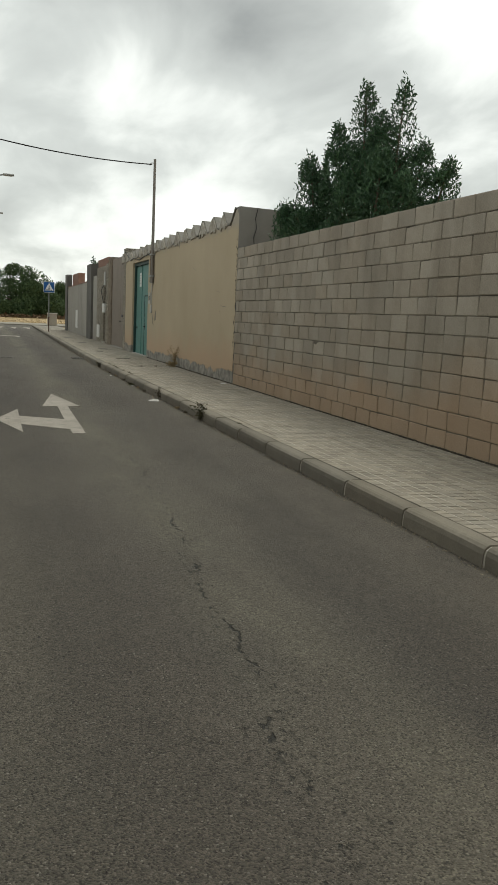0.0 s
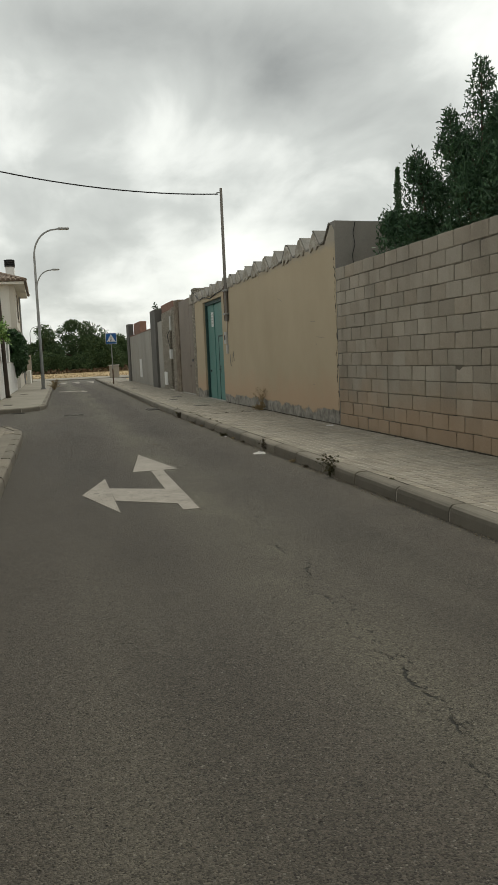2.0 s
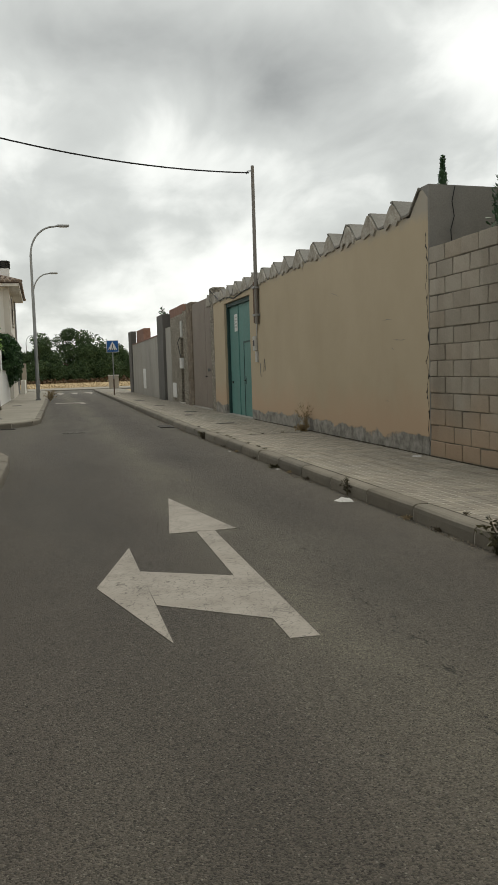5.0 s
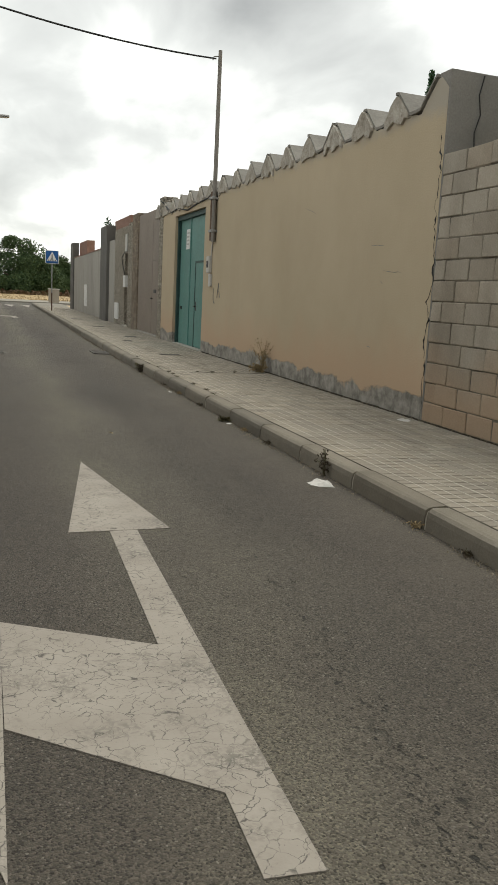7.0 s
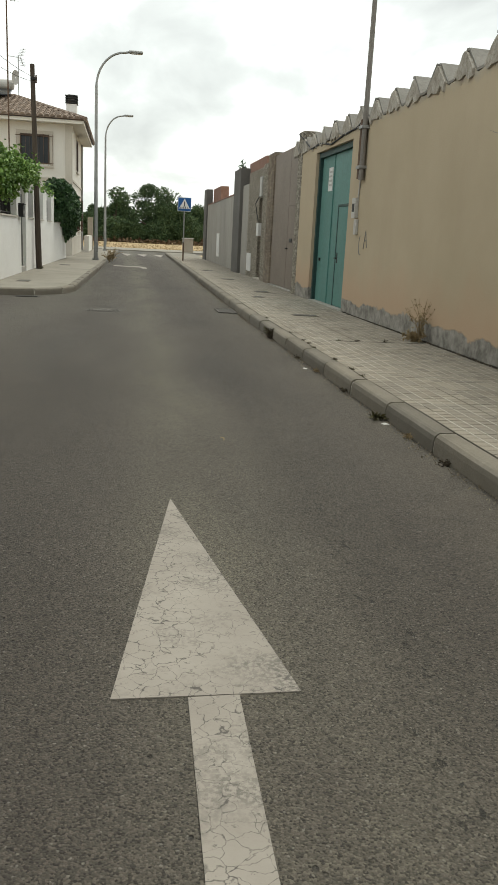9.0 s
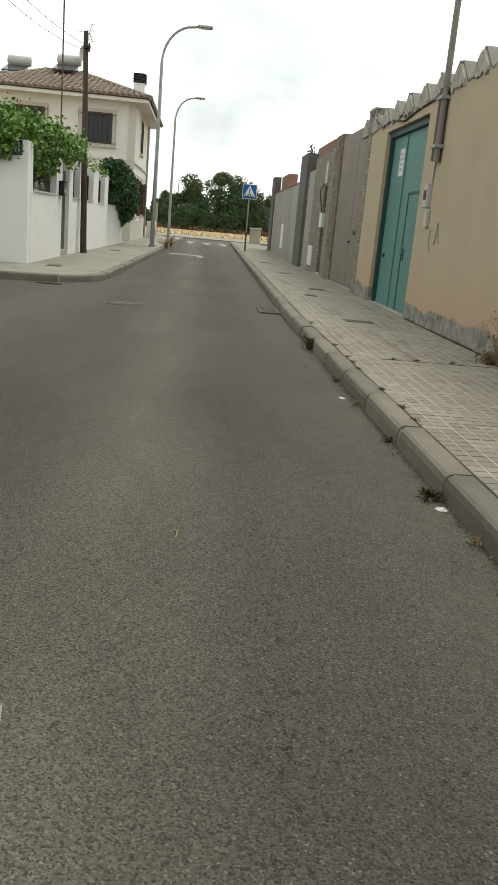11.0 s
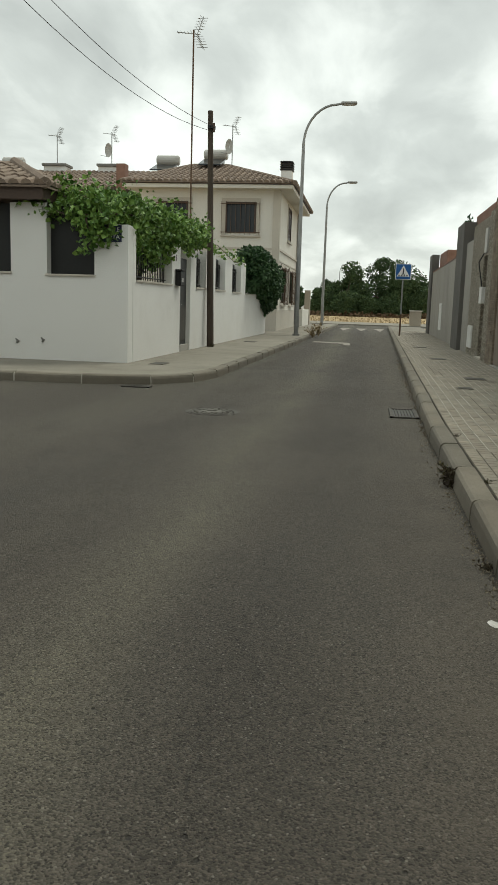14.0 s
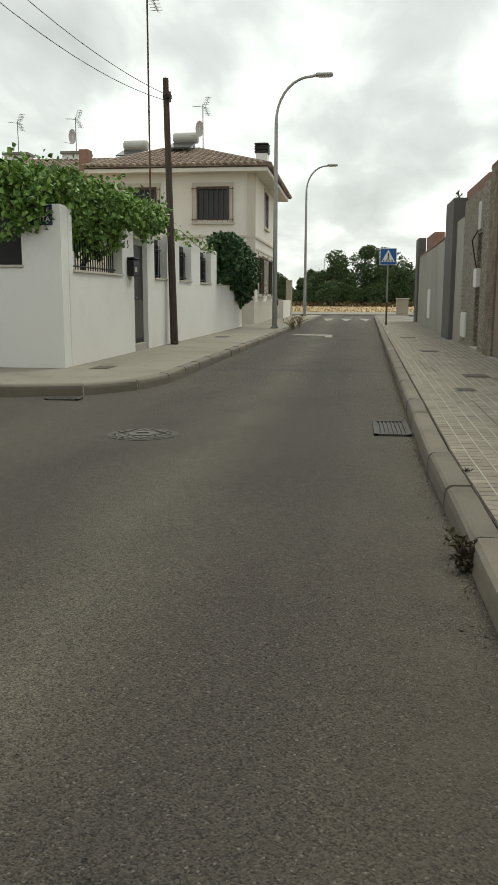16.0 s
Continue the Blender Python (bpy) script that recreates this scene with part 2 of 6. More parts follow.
def plaster_ochre():
    m = Mat("ochre_render", 0.92)
    z = m.axis(2)
    c = m.mix(m.ramp(m.noise(0.5, 5, 0.6), (0.3, 0.7)), (0.395, 0.325, 0.222), (0.45, 0.372, 0.262))
    c = m.mix(m.math('MULTIPLY', m.ramp(m.noise(1.6, 6, 0.7, (1, 0.8, 0.22)), (0.5, 0.75)), 0.35), c, (0.37, 0.295, 0.21))
    # rising damp stain, pinkish, and bare cement where the render has come off
    damp = m.math('ADD', z, m.math('MULTIPLY', m.math('SUBTRACT', m.noise(1.1, 4, 0.6), 0.5), 0.9))
    c = m.mix(m.math('MULTIPLY', m.ramp(damp, (1.05, 0.45)), 0.6), c, (0.46, 0.31, 0.205))
    off = m.math('ADD', z, m.math('MULTIPLY', m.math('SUBTRACT', m.noise(1.3, 7, 0.62, (1, 0.7, 1.0)), 0.5), 0.62))
    edge = m.ramp(off, (0.375, 0.345))
    grey = m.mix(m.ramp(m.noise(7, 5, 0.7), (0.35, 0.65)), (0.145, 0.135, 0.118), (0.33, 0.31, 0.275))
    c = m.mix(edge, c, grey)
    top = m.math('SUBTRACT', z, m.math('MULTIPLY', m.math('SUBTRACT', m.noise(5, 5, 0.7), 0.5), 0.35))
    c = m.mix(m.math('MULTIPLY', m.ramp(top, (3.08, 3.22)), 0.8), c, (0.34, 0.315, 0.27))
    h = m.math('SUBTRACT', m.noise(45, 4, 0.7), m.math('MULTIPLY', edge, 1.5))
    return m.done(c, h, 0.3, 0.012)


def block_mat():
    m = Mat("concrete_block", 0.95)
    r = m.random()
    c = m.mix(m.ramp(m.noise(4.5, 6, 0.7), (0.3, 0.7)), (0.285, 0.238, 0.182), (0.39, 0.335, 0.264))
    c = m.mix(m.math('MULTIPLY', r, 0.55), c, (0.49, 0.45, 0.38))
    c = m.mix(m.math('MULTIPLY', m.math('FRACT', m.math('MULTIPLY', r, 9.7)), 0.45), c, (0.225, 0.205, 0.172))
    # earth splashed and soaked up into the lowest courses
    geo = m.n.new("ShaderNodeNewGeometry").outputs["Position"]
    s = m.n.new("ShaderNodeSeparateXYZ")
    m.l.new(geo, s.inputs[0])
    n = m.n.new("ShaderNodeTexNoise")
    n.inputs["Scale"].default_value, n.inputs["Detail"].default_value = 0.9, 5
    m.l.new(geo, n.inputs["Vector"])
    streak = m.n.new("ShaderNodeTexNoise")
    streak.inputs["Scale"].default_value, streak.inputs["Detail"].default_value = 1.6, 6
    sm = m.n.new("ShaderNodeMapping")
    sm.inputs["Scale"].default_value = (1, 1.2, 0.35)
    m.l.new(geo, sm.inputs[0])
    m.l.new(sm.outputs[0], streak.inputs["Vector"])
    c = m.mix(m.math('MULTIPLY', m.ramp(streak.outputs[0], (0.48, 0.68)), 0.5), c, (0.175, 0.150, 0.118))
    lo = m.math('ADD', s.outputs[2], m.math('MULTIPLY', m.math('SUBTRACT', n.outputs[0], 0.5), 1.5))
    c = m.mix(m.math('MULTIPLY', m.ramp(lo, (1.05, 0.35)), 0.62), c, (0.42, 0.285, 0.180))
    g = m.noise(70, 4, 0.75)
    c = m.mix(m.ramp(g, (0.35, 0.75)), c, m.mix(1.0, c, (0.68, 0.67, 0.66), 'MULTIPLY'))
    return m.done(c, g, 0.55, 0.008)


def mosaic():
    """Small split stones set close in pale mortar."""
    m = Mat("stone_mosaic", 0.95)
    cell = m.n.new("ShaderNodeTexVoronoi")
    cell.inputs["Scale"].default_value = 25.0
    m.l.new(m.vec((1.0, 0.75, 1.3)), cell.inputs["Vector"])
    rgb = m.n.new("ShaderNodeSeparateXYZ")
    m.l.new(cell.outputs["Color"], rgb.inputs[0])
    c = m.mix(rgb.outputs[0], (0.26, 0.225, 0.175), (0.50, 0.46, 0.385))
    c = m.mix(m.math('MULTIPLY', m.ramp(rgb.outputs[1], (0.6, 0.95)), 0.7), c, (0.17, 0.135, 0.10))
    gap = m.ramp(m.voronoi(25.0, 'DISTANCE_TO_EDGE', (1.0, 0.75, 1.3)), (0.10, 0.03))
    c = m.mix(m.math('MULTIPLY', gap, 0.75), c, (0.13, 0.115, 0.09))
    h = m.math('SUBTRACT', m.math('ADD', m.noise(40, 4, 0.7), rgb.outputs[2]), m.math('MULTIPLY', gap, 1.6))
    return m.done(c, h, 0.9, 0.02)


def leaf_mat(name, a, b, rough=0.5):
    m = Mat(name, rough)
    c = m.mix(m.island(), a, b)
    c = m.mix(m.math('MULTIPLY', m.ramp(m.noise(0.8, 3), (0.4, 0.65)), 0.4), c, tuple(v * 0.6 for v in a))
    m.b.inputs["Subsurface Weight"].default_value = 0.0
    m.b.inputs["Transmission Weight"].default_value = 0.0
    return m.done(c)


M_ASPH = asphalt()
M_PAINT = road_paint()
M_OCHRE = plaster_ochre()
M_BLOCK = block_mat()
M_MORTAR = worn("mortar", (0.085, 0.075, 0.06), (0.24, 0.215, 0.17), 0.95, big=3.5, small=60, bump=0.5)
M_TILE = worn("pavement_tile", (0.262, 0.238, 0.197), (0.33, 0.302, 0.252), 0.9, big=0.9, small=80, bump=0.4, piece="object", dirt=(0.165, 0.148, 0.12), dirt_amount=0.65)
M_TILE_S = worn("pavement_tile_joined", (0.262, 0.238, 0.197), (0.33, 0.302, 0.252), 0.9, big=0.9, small=80, bump=0.4, piece="island", dirt=(0.165, 0.148, 0.12), dirt_amount=0.65)
M_JOINT = worn("tile_joint", (0.18, 0.165, 0.136), (0.25, 0.23, 0.19), 0.95, big=1.5, small=60, bump=0.3)
M_KERB = worn("kerb_concrete", (0.155, 0.141, 0.115), (0.215, 0.197, 0.163), 0.92, big=2.2, small=70, bump=0.45, piece="object", dirt=(0.15, 0.138, 0.115))
M_SOIL = worn("joint_soil", (0.030, 0.026, 0.020), (0.07, 0.06, 0.045), 1.0, big=9, small=60, bump=0.5)
M_KJOINT = worn("kerb_mortar", (0.42, 0.395, 0.34), (0.52, 0.49, 0.43), 0.95)
M_SLAB = worn("footway_concrete", (0.225, 0.208, 0.172), (0.30, 0.278, 0.232), 0.92, big=0.8, small=50, bump=0.3, dirt=(0.16, 0.143, 0.112), dirt_amount=0.7)
M_WHITE = worn("white_render", (0.80, 0.79, 0.76), (0.85, 0.845, 0.82), 0.9, big=0.5, small=60, bump=0.12, dirt=(0.58, 0.56, 0.52), dirt_amount=0.4)
M_CREAM = worn("cream_render", (0.715, 0.69, 0.63), (0.765, 0.74, 0.685), 0.9, big=0.4, small=40, bump=0.1)
M_STRIP = worn("stone_trim", (0.54, 0.50, 0.44), (0.60, 0.56, 0.49), 0.9, big=1, small=40)
M_CEMENT = worn("grey_cement", (0.20, 0.193, 0.178), (0.27, 0.26, 0.24), 0.95, big=0.9, small=50, bump=0.3, dirt=(0.145, 0.14, 0.13), dirt_amount=0.7)
M_CEMENT2 = worn("pale_cement", (0.35, 0.335, 0.30), (0.43, 0.41, 0.37), 0.95, big=0.8, small=50, bump=0.25, dirt=(0.20, 0.19, 0.17), stretch=(1, 1, 0.35))
M_DARKP = worn("dark_cement", (0.12, 0.115, 0.106), (0.165, 0.158, 0.146), 0.95, big=1.0, small=50, bump=0.3)
M_BEIGE = worn("beige_render", (0.36, 0.315, 0.25), (0.42, 0.37, 0.30), 0.92, big=1.0, small=40, bump=0.2, dirt=(0.30, 0.26, 0.21))
M_SHEET = worn("fibre_cement", (0.20, 0.19, 0.17), (0.30, 0.285, 0.255), 0.95, big=1.6, small=30, bump=0.4, dirt=(0.13, 0.125, 0.11))
M_CRUMB = worn("crumbled_plaster", (0.30, 0.27, 0.225), (0.52, 0.49, 0.43), 0.95, big=7, small=40, bump=0.9, dirt=(0.15, 0.115, 0.08), dirt_amount=0.85)
M_GREEN = worn("green_gate_paint", (0.082, 0.212, 0.190), (0.108, 0.262, 0.235), 0.5, big=1.2, small=18, bump=0.08, dirt=(0.10, 0.20, 0.18), stretch=(1, 1, 0.3))
M_GREEN_D = worn("green_frame_paint", (0.018, 0.050, 0.046), (0.03, 0.075, 0.068), 0.55)
M_BROWN = worn("brown_gate_paint", (0.20, 0.165, 0.135), (0.25, 0.205, 0.17), 0.6, big=0.9, small=20, bump=0.08)
M_STONE = worn("ledge_stone", (0.16, 0.125, 0.095), (0.36, 0.305, 0.24), 0.95, big=4, small=40, bump=0.5, piece="island")
M_MOSAIC = mosaic()
M_BRICK = worn("red_brick", (0.22, 0.125, 0.095), (0.30, 0.18, 0.14), 0.95, big=4, small=40, bump=0.5)
M_STEEL = worn("galvanised_steel", (0.27, 0.275, 0.27), (0.36, 0.365, 0.36), 0.5, 0.55, big=4, small=60, bump=0.05)
M_POLE = worn("painted_pole", (0.19, 0.175, 0.155), (0.25, 0.23, 0.205), 0.6, 0.2, big=4, small=40)
M_RUST = worn("rusted_steel", (0.095, 0.058, 0.038), (0.16, 0.10, 0.065), 0.85, 0.1, big=6, small=50)
M_WOODP = worn("tarred_timber", (0.055, 0.042, 0.032), (0.10, 0.078, 0.060), 0.9, big=3, small=30, bump=0.6, stretch=(4, 4, 0.4))
M_BLACK = worn("black_iron", (0.016, 0.016, 0.016), (0.026, 0.026, 0.025), 0.5, 0.2)
M_SCREEN = worn("dark_screen", (0.012, 0.013, 0.013), (0.02, 0.021, 0.02), 0.55)
M_CABLE = worn("cable", (0.02, 0.02, 0.02), (0.03, 0.03, 0.03), 0.7)
M_IRON = worn("cast_iron", (0.075, 0.070, 0.062), (0.12, 0.112, 0.10), 0.75, 0.4, big=8, small=60)
M_RIB = worn("worn_iron", (0.11, 0.102, 0.09), (0.17, 0.158, 0.14), 0.7, 0.2, big=8, small=60)
M_ROOF = worn("clay_tile", (0.205, 0.158, 0.125), (0.275, 0.218, 0.175), 0.9, big=1.5, small=20, bump=0.3, piece="island", dirt=(0.145, 0.115, 0.09))
M_BLUE = worn("sign_blue", (0.012, 0.095, 0.30), (0.016, 0.11, 0.33), 0.4, small=5)
M_NAVY = worn("enamel_navy", (0.014, 0.02, 0.06), (0.018, 0.026, 0.075), 0.3)
M_PWHITE = worn("white_paint", (0.72, 0.72, 0.70), (0.80, 0.80, 0.78), 0.5)
M_PLASTIC = worn("grey_plastic", (0.46, 0.45, 0.42), (0.52, 0.51, 0.48), 0.5)
M_DOORW = worn("brown_timber", (0.06, 0.04, 0.03), (0.095, 0.062, 0.045), 0.6)
M_BARK = worn("bark", (0.085, 0.065, 0.048), (0.14, 0.11, 0.08), 0.95, big=5, small=30, bump=0.8, stretch=(1, 1, 0.3))
M_DRY = worn("dry_grass", (0.40, 0.30, 0.165), (0.52, 0.395, 0.22), 1.0, big=0.15, small=6, bump=0.8, dirt=(0.27, 0.20, 0.11))
M_STRAW = worn("straw", (0.28, 0.215, 0.12), (0.36, 0.28, 0.16), 1.0, piece="island")
M_LITTER = worn("white_litter", (0.46, 0.45, 0.43), (0.66, 0.65, 0.62), 0.6, small=20)
M_GRIT = worn("gutter_grit", (0.20, 0.175, 0.135), (0.30, 0.262, 0.20), 1.0, piece="island")
M_LEAF = leaf_mat("evergreen_leaf", (0.026, 0.066, 0.034), (0.075, 0.15, 0.066))
M_VINE = leaf_mat("vine_leaf", (0.06, 0.14, 0.022), (0.21, 0.33, 0.065))
M_IVY = leaf_mat("ivy_leaf", (0.020, 0.055, 0.020), (0.065, 0.130, 0.042))
M_FAR = leaf_mat("far_leaf", (0.034, 0.066, 0.026), (0.10, 0.15, 0.058), 0.8)
M_WEED = leaf_mat("weed_leaf", (0.045, 0.042, 0.02), (0.12, 0.105, 0.045))
M_GLASS = Mat("window_glass", 0.06).done((0.012, 0.015, 0.018))
M_CARW = Mat("car_paint_white", 0.3).done((0.75, 0.75, 0.75))
M_CARG = Mat("car_paint_grey", 0.3).done((0.22, 0.23, 0.25))
M_TYRE = Mat("tyre_rubber", 0.9).done((0.02, 0.02, 0.02))

# ---- building helpers ----
ORG = {}


def to_mesh(name, bm, material):
    me = bpy.data.meshes.new(name)
    bmesh.ops.recalc_face_normals(bm, faces=bm.faces)
    bm.to_mesh(me)
    bm.free()
    me.materials.append(material)
    return me


def thing(name, at, label="", category="", group="", kind=""):
    """An Empty at the base of a thing; its parts are built in world coordinates."""
    ob = new(name)
    ob.empty_display_size = 0.2
    ob.location = at
    ORG[ob] = Vector(at)
    return tagged(ob, label, category, group, kind)


def part(name, bm, material, parent, label=""):
    me = bm if isinstance(bm, bpy.types.Mesh) else to_mesh(name, bm, material)
    ob = new(name, me)
    ob.parent = parent
    ob.location = -ORG.get(parent, Vector((0, 0, 0)))
    return tagged(ob, label)


def setting(name, bm, material, label="", category=""):
    return tagged(new(name, to_mesh(name, bm, material)), label, category, kind="structure")


def single(name, bm, material, label, category, group="", kind=""):
    return tagged(new(name, to_mesh(name, bm, material)), label, category, group, kind)


def box(x0, y0, z0, x1, y1, z1, bm=None, bevel=0.0):
    bm = bm or bmesh.new()
    b = bmesh.new() if bevel else bm
    v = [b.verts.new((x, y, z)) for x in (x0, x1) for y in (y0, y1) for z in (z0, z1)]
    for f in ((0, 1, 3, 2), (4, 6, 7, 5), (0, 4, 5, 1), (2, 3, 7, 6), (0, 2, 6, 4), (1, 5, 7, 3)):
        b.faces.new([v[i] for i in f])
    if bevel:
        bmesh.ops.bevel(b, geom=list(b.edges), offset=bevel, segments=1, affect='EDGES')
        me = bpy.data.meshes.new("tmp")
        b.to_mesh(me)
        b.free()
        bm.from_mesh(me)
        bpy.data.meshes.remove(me)
    return bm


def tube(points, radii, bm=None, n=8, caps=True):
    """A round bar through the points, with a radius at each."""
    bm = bm or bmesh.new()
    pts = [Vector(p) for p in points]
    radii = [radii] * len(pts) if isinstance(radii, (int, float)) else radii
    rings, prev = [], None
    for i, p in enumerate(pts):
        d = (pts[min(i + 1, len(pts) - 1)] - pts[max(i - 1, 0)]).normalized()
        a = prev if prev and abs(prev.dot(d)) < 0.95 else (Vector((1, 0, 0)) if abs(d.x) < 0.8 else Vector((0, 1, 0)))
        u = (a - d * a.dot(d)).normalized()
        w = d.cross(u)
        prev = u
        rings.append([bm.verts.new(p + (u * math.cos(k * math.tau / n) + w * math.sin(k * math.tau / n)) * radii[i]) for k in range(n)])
    for r0, r1 in zip(rings, rings[1:]):
        for k in range(n):
            bm.faces.new((r0[k], r0[(k + 1) % n], r1[(k + 1) % n], r1[k]))
    if caps:
        bm.faces.new(rings[0][::-1])
        bm.faces.new(rings[-1])
    return bm


def prism(poly, z0, z1, bm=None):
    """An upright prism over a polygon in plan."""
    bm = bm or bmesh.new()
    lo, hi = [bm.verts.new((x, y, z0)) for x, y in poly], [bm.verts.new((x, y, z1)) for x, y in poly]
    bm.faces.new(hi)
    bm.faces.new(lo[::-1])
    for i in range(len(poly)):
        j = (i + 1) % len(poly)
        bm.faces.new((lo[i], lo[j], hi[j], hi[i]))
    return bm


def scatter(name, places, size, parent, material, kind="", seed=1, narrow=0.45, droop=0.3, cup=0.25):
    """Many small folded leaves at the places, as one mesh."""
    rng = np.random.default_rng(seed)
    p = np.asarray(places, dtype=float)
    n = len(p)
    d = rng.normal(size=(n, 3))
    d[:, 2] -= droop
    d /= np.linalg.norm(d, axis=1)[:, None]
    a = rng.normal(size=(n, 3))
    w = np.cross(d, a)
    w /= np.linalg.norm(w, axis=1)[:, None]
    u = np.cross(w, d)
    s = size * rng.uniform(0.6, 1.3, n)[:, None]
    v = np.stack([p, p + d * s * 0.55 + w * s * narrow + u * s * cup, p + d * s, p + d * s * 0.55 - w * s * narrow + u * s * cup], 1).reshape(-1, 3)
    i = np.arange(n)[:, None] * 4
    f = np.concatenate([i + [0, 1, 2], i + [0, 2, 3]], 1).reshape(-1, 3)
    me = bpy.data.meshes.new(name)
    me.from_pydata(v.tolist(), [], f.tolist())
    me.materials.append(material)
    if parent is None:
        return new(name, me)
    ob = part(name, me, material, parent)
    if kind:
        ob["kind"] = kind
    return ob


def words(name, text, size, m, material, parent, depth=0.004):
    """Raised letters in the built-in font."""
    cu = bpy.data.curves.new(name, 'FONT')
    cu.body, cu.size, cu.extrude, cu.align_x, cu.align_y = text, size, depth, 'CENTER', 'CENTER'
    tmp = bpy.data.objects.new(name, cu)
    scene.collection.objects.link(tmp)
    bpy.context.view_layer.update()
    me = bpy.data.meshes.new_from_object(tmp)
    bpy.data.objects.remove(tmp)
    me.transform(m)
    me.materials.clear()
    me.materials.append(material)
    return part(name, me, material, parent)


# ---- plan: the lane drifts a little to the right beyond its first stretch ----
PZ = 0.13


def kerb_x(y):
    return max(0.0, 0.0175 * (y - 22))


def wall_x(y):
    return 1.80 + max(0.0, 0.0150 * (y - 24))


def left_x(y):
    return -4.69 + 0.018 * (y - 28.2)


def lkerb_x(y):
    return -2.95 + 0.018 * (y - 28)


# ---- ground, roads and pavements ----
setting("ground", box(-900, -300, -1.2, 900, 1500, -0.012), M_DRY, "flat dry straw-coloured field reaching the horizon", "ground")
road = prism([(-3.75, -14), (0.06, -14), (0.06, 22), (0.85, 66), (60, 66), (60, 70.5), (-60, 70.5), (-60, 66), (-2.3, 66), (-3.1, 27), (-40, 26), (-40, 19.6), (-3.75, 18.4)], -0.2, 0.0)
setting("road", road, M_ASPH, "worn grey-brown asphalt lane with a ragged open joint", "road")
setting("far_pavement", box(-60, 70.5, -0.2, 60, 79, 0.08), M_SLAB, "pale concrete footway along the cross road", "pavement")

right_base = prism([(0.14, -14), (2.0, -14), (2.0, 24), (2.75, 66), (0.14 + kerb_x(66), 66), (0.14, 22)], -0.2, PZ - 0.008)
pave_right = setting("pavement_right", right_base, M_JOINT, "footway of ribbed grey concrete tiles", "pavement")
near_poly = [(-3.6, -14), (-3.6, 0), (-3.53, 8), (-3.44, 16.6), (-3.47, 17.6), (-3.75, 18.9), (-4.3, 19.75), (-5.2, 20.2), (-30, 20.6), (-30, -14)]
pave_near = setting("pavement_near_left", prism([(x - 0.12 if y < 20 else x, y) for x, y in near_poly], -0.2, PZ - 0.008), M_JOINT, "tiled footway corner beside the side street", "pavement")
far_poly = [(-30, 25.1), (-4.7, 25.75), (-3.75, 26.05), (-3.25, 26.7), (-3.02, 27.6), (lkerb_x(40), 40), (lkerb_x(66) - 0.05, 66), (-8, 66), (-8, 28.4), (-30, 28.4)]
pave_far = setting("pavement_far_left", prism([(x - 0.1 if y > 26.0 else x, y + 0.08 if y < 26.2 else y) for x, y in far_poly], -0.2, PZ), M_SLAB, "worn concrete footway below a white garden wall", "pavement")


def arrow_paint():
    t = thing("road_arrow", (-1.9, 10.5, 0), "cracked white painted turn arrow on asphalt", "road marking")
    for name, poly in (("stem", [(-1.85, 8.69), (-1.70, 8.68), (-1.645, 11.435), (-1.795, 11.43), (-1.832, 9.955), (-1.845, 9.02)]),
                       ("arrowhead", [(-1.46, 11.44), (-1.745, 13.25), (-2.015, 11.435)]),
                       ("arm", [(-1.845, 9.02), (-1.832, 9.955), (-2.39, 10.28), (-2.39, 9.47)]),
                       ("arrowhead", [(-2.38, 11.03), (-2.69, 9.95), (-2.40, 8.80)])):
        part(name, prism(poly, -0.01, 0.004), M_PAINT, t)


arrow_paint()
for x0 in (-2.05, -1.1, -0.12):
    single("crossing_mark", prism([(x0, 62.5), (x0 + 0.62, 62.5), (x0 + 0.31, 57.6)], -0.01, 0.005), M_PAINT, "white triangular tooth painted across the lane", "road marking", "crossing teeth")
single("lane_mark", prism([(-2.35, 43.0), (-1.12, 42.7), (-1.07, 40.9), (-1.28, 40.9), (-1.32, 41.9), (-2.35, 42.2)], -0.01, 0.004), M_PAINT, "far white painted lane arrow, worn", "road marking")

# ---- long walls on the east side ----
setting("wall_block_core", box(1.8085, -14, 0.0, 1.99, 14.42, 2.715), M_MORTAR, "concrete block wall, mortar core", "wall")
wall_block = bpy.data.objects["wall_block_core"]


def wall_with_hump():
    """The rendered shed front: its top follows the deep corrugations of the roof sheets."""
    bm = bmesh.new()
    ys = np.arange(14.445, 28.301, 0.07)
    rng = np.random.default_rng(5)

    def top(y):
        return roof_z(y) - 0.035 + rng.uniform(-0.012, 0.012)

    def strip(y0, y1, zlo):
        pts = [y for y in ys if y0 <= y <= y1]
        pts = [y0] + [y for y in pts if y0 + 0.01 < y < y1 - 0.01] + [y1]
        rows = []
        for y in pts:
            t = top(y)
            rows.append([bm.verts.new((1.80, y, zlo)), bm.verts.new((1.80, y, t)), bm.verts.new((2.05, y, t)), bm.verts.new((2.05, y, zlo))])
        for a, b in zip(rows, rows[1:]):
            for k in range(4):
                bm.faces.new((a[k], b[k], b[(k + 1) % 4], a[(k + 1) % 4]))
        bm.faces.new(rows[0])
        bm.faces.new(rows[-1][::-1])

    strip(14.445, 23.40, 0.0)
    strip(23.40, 26.08, 3.0)
    strip(26.08, 27.42, 0.0)
    return setting("wall_shed_front", bm, M_OCHRE, "ochre rendered shed wall with bare cement at its foot", "wall")


def roof_z(y):
    ph = ((y - 14.62) / 0.84) % 1.0
    h = min(1.0, max(0.0, 1.12 - min(ph, 1.0 - ph) / 0.34))
    return 3.235 - 0.006 * (y - 14.6) + 0.265 * h


shed_front = wall_with_hump()


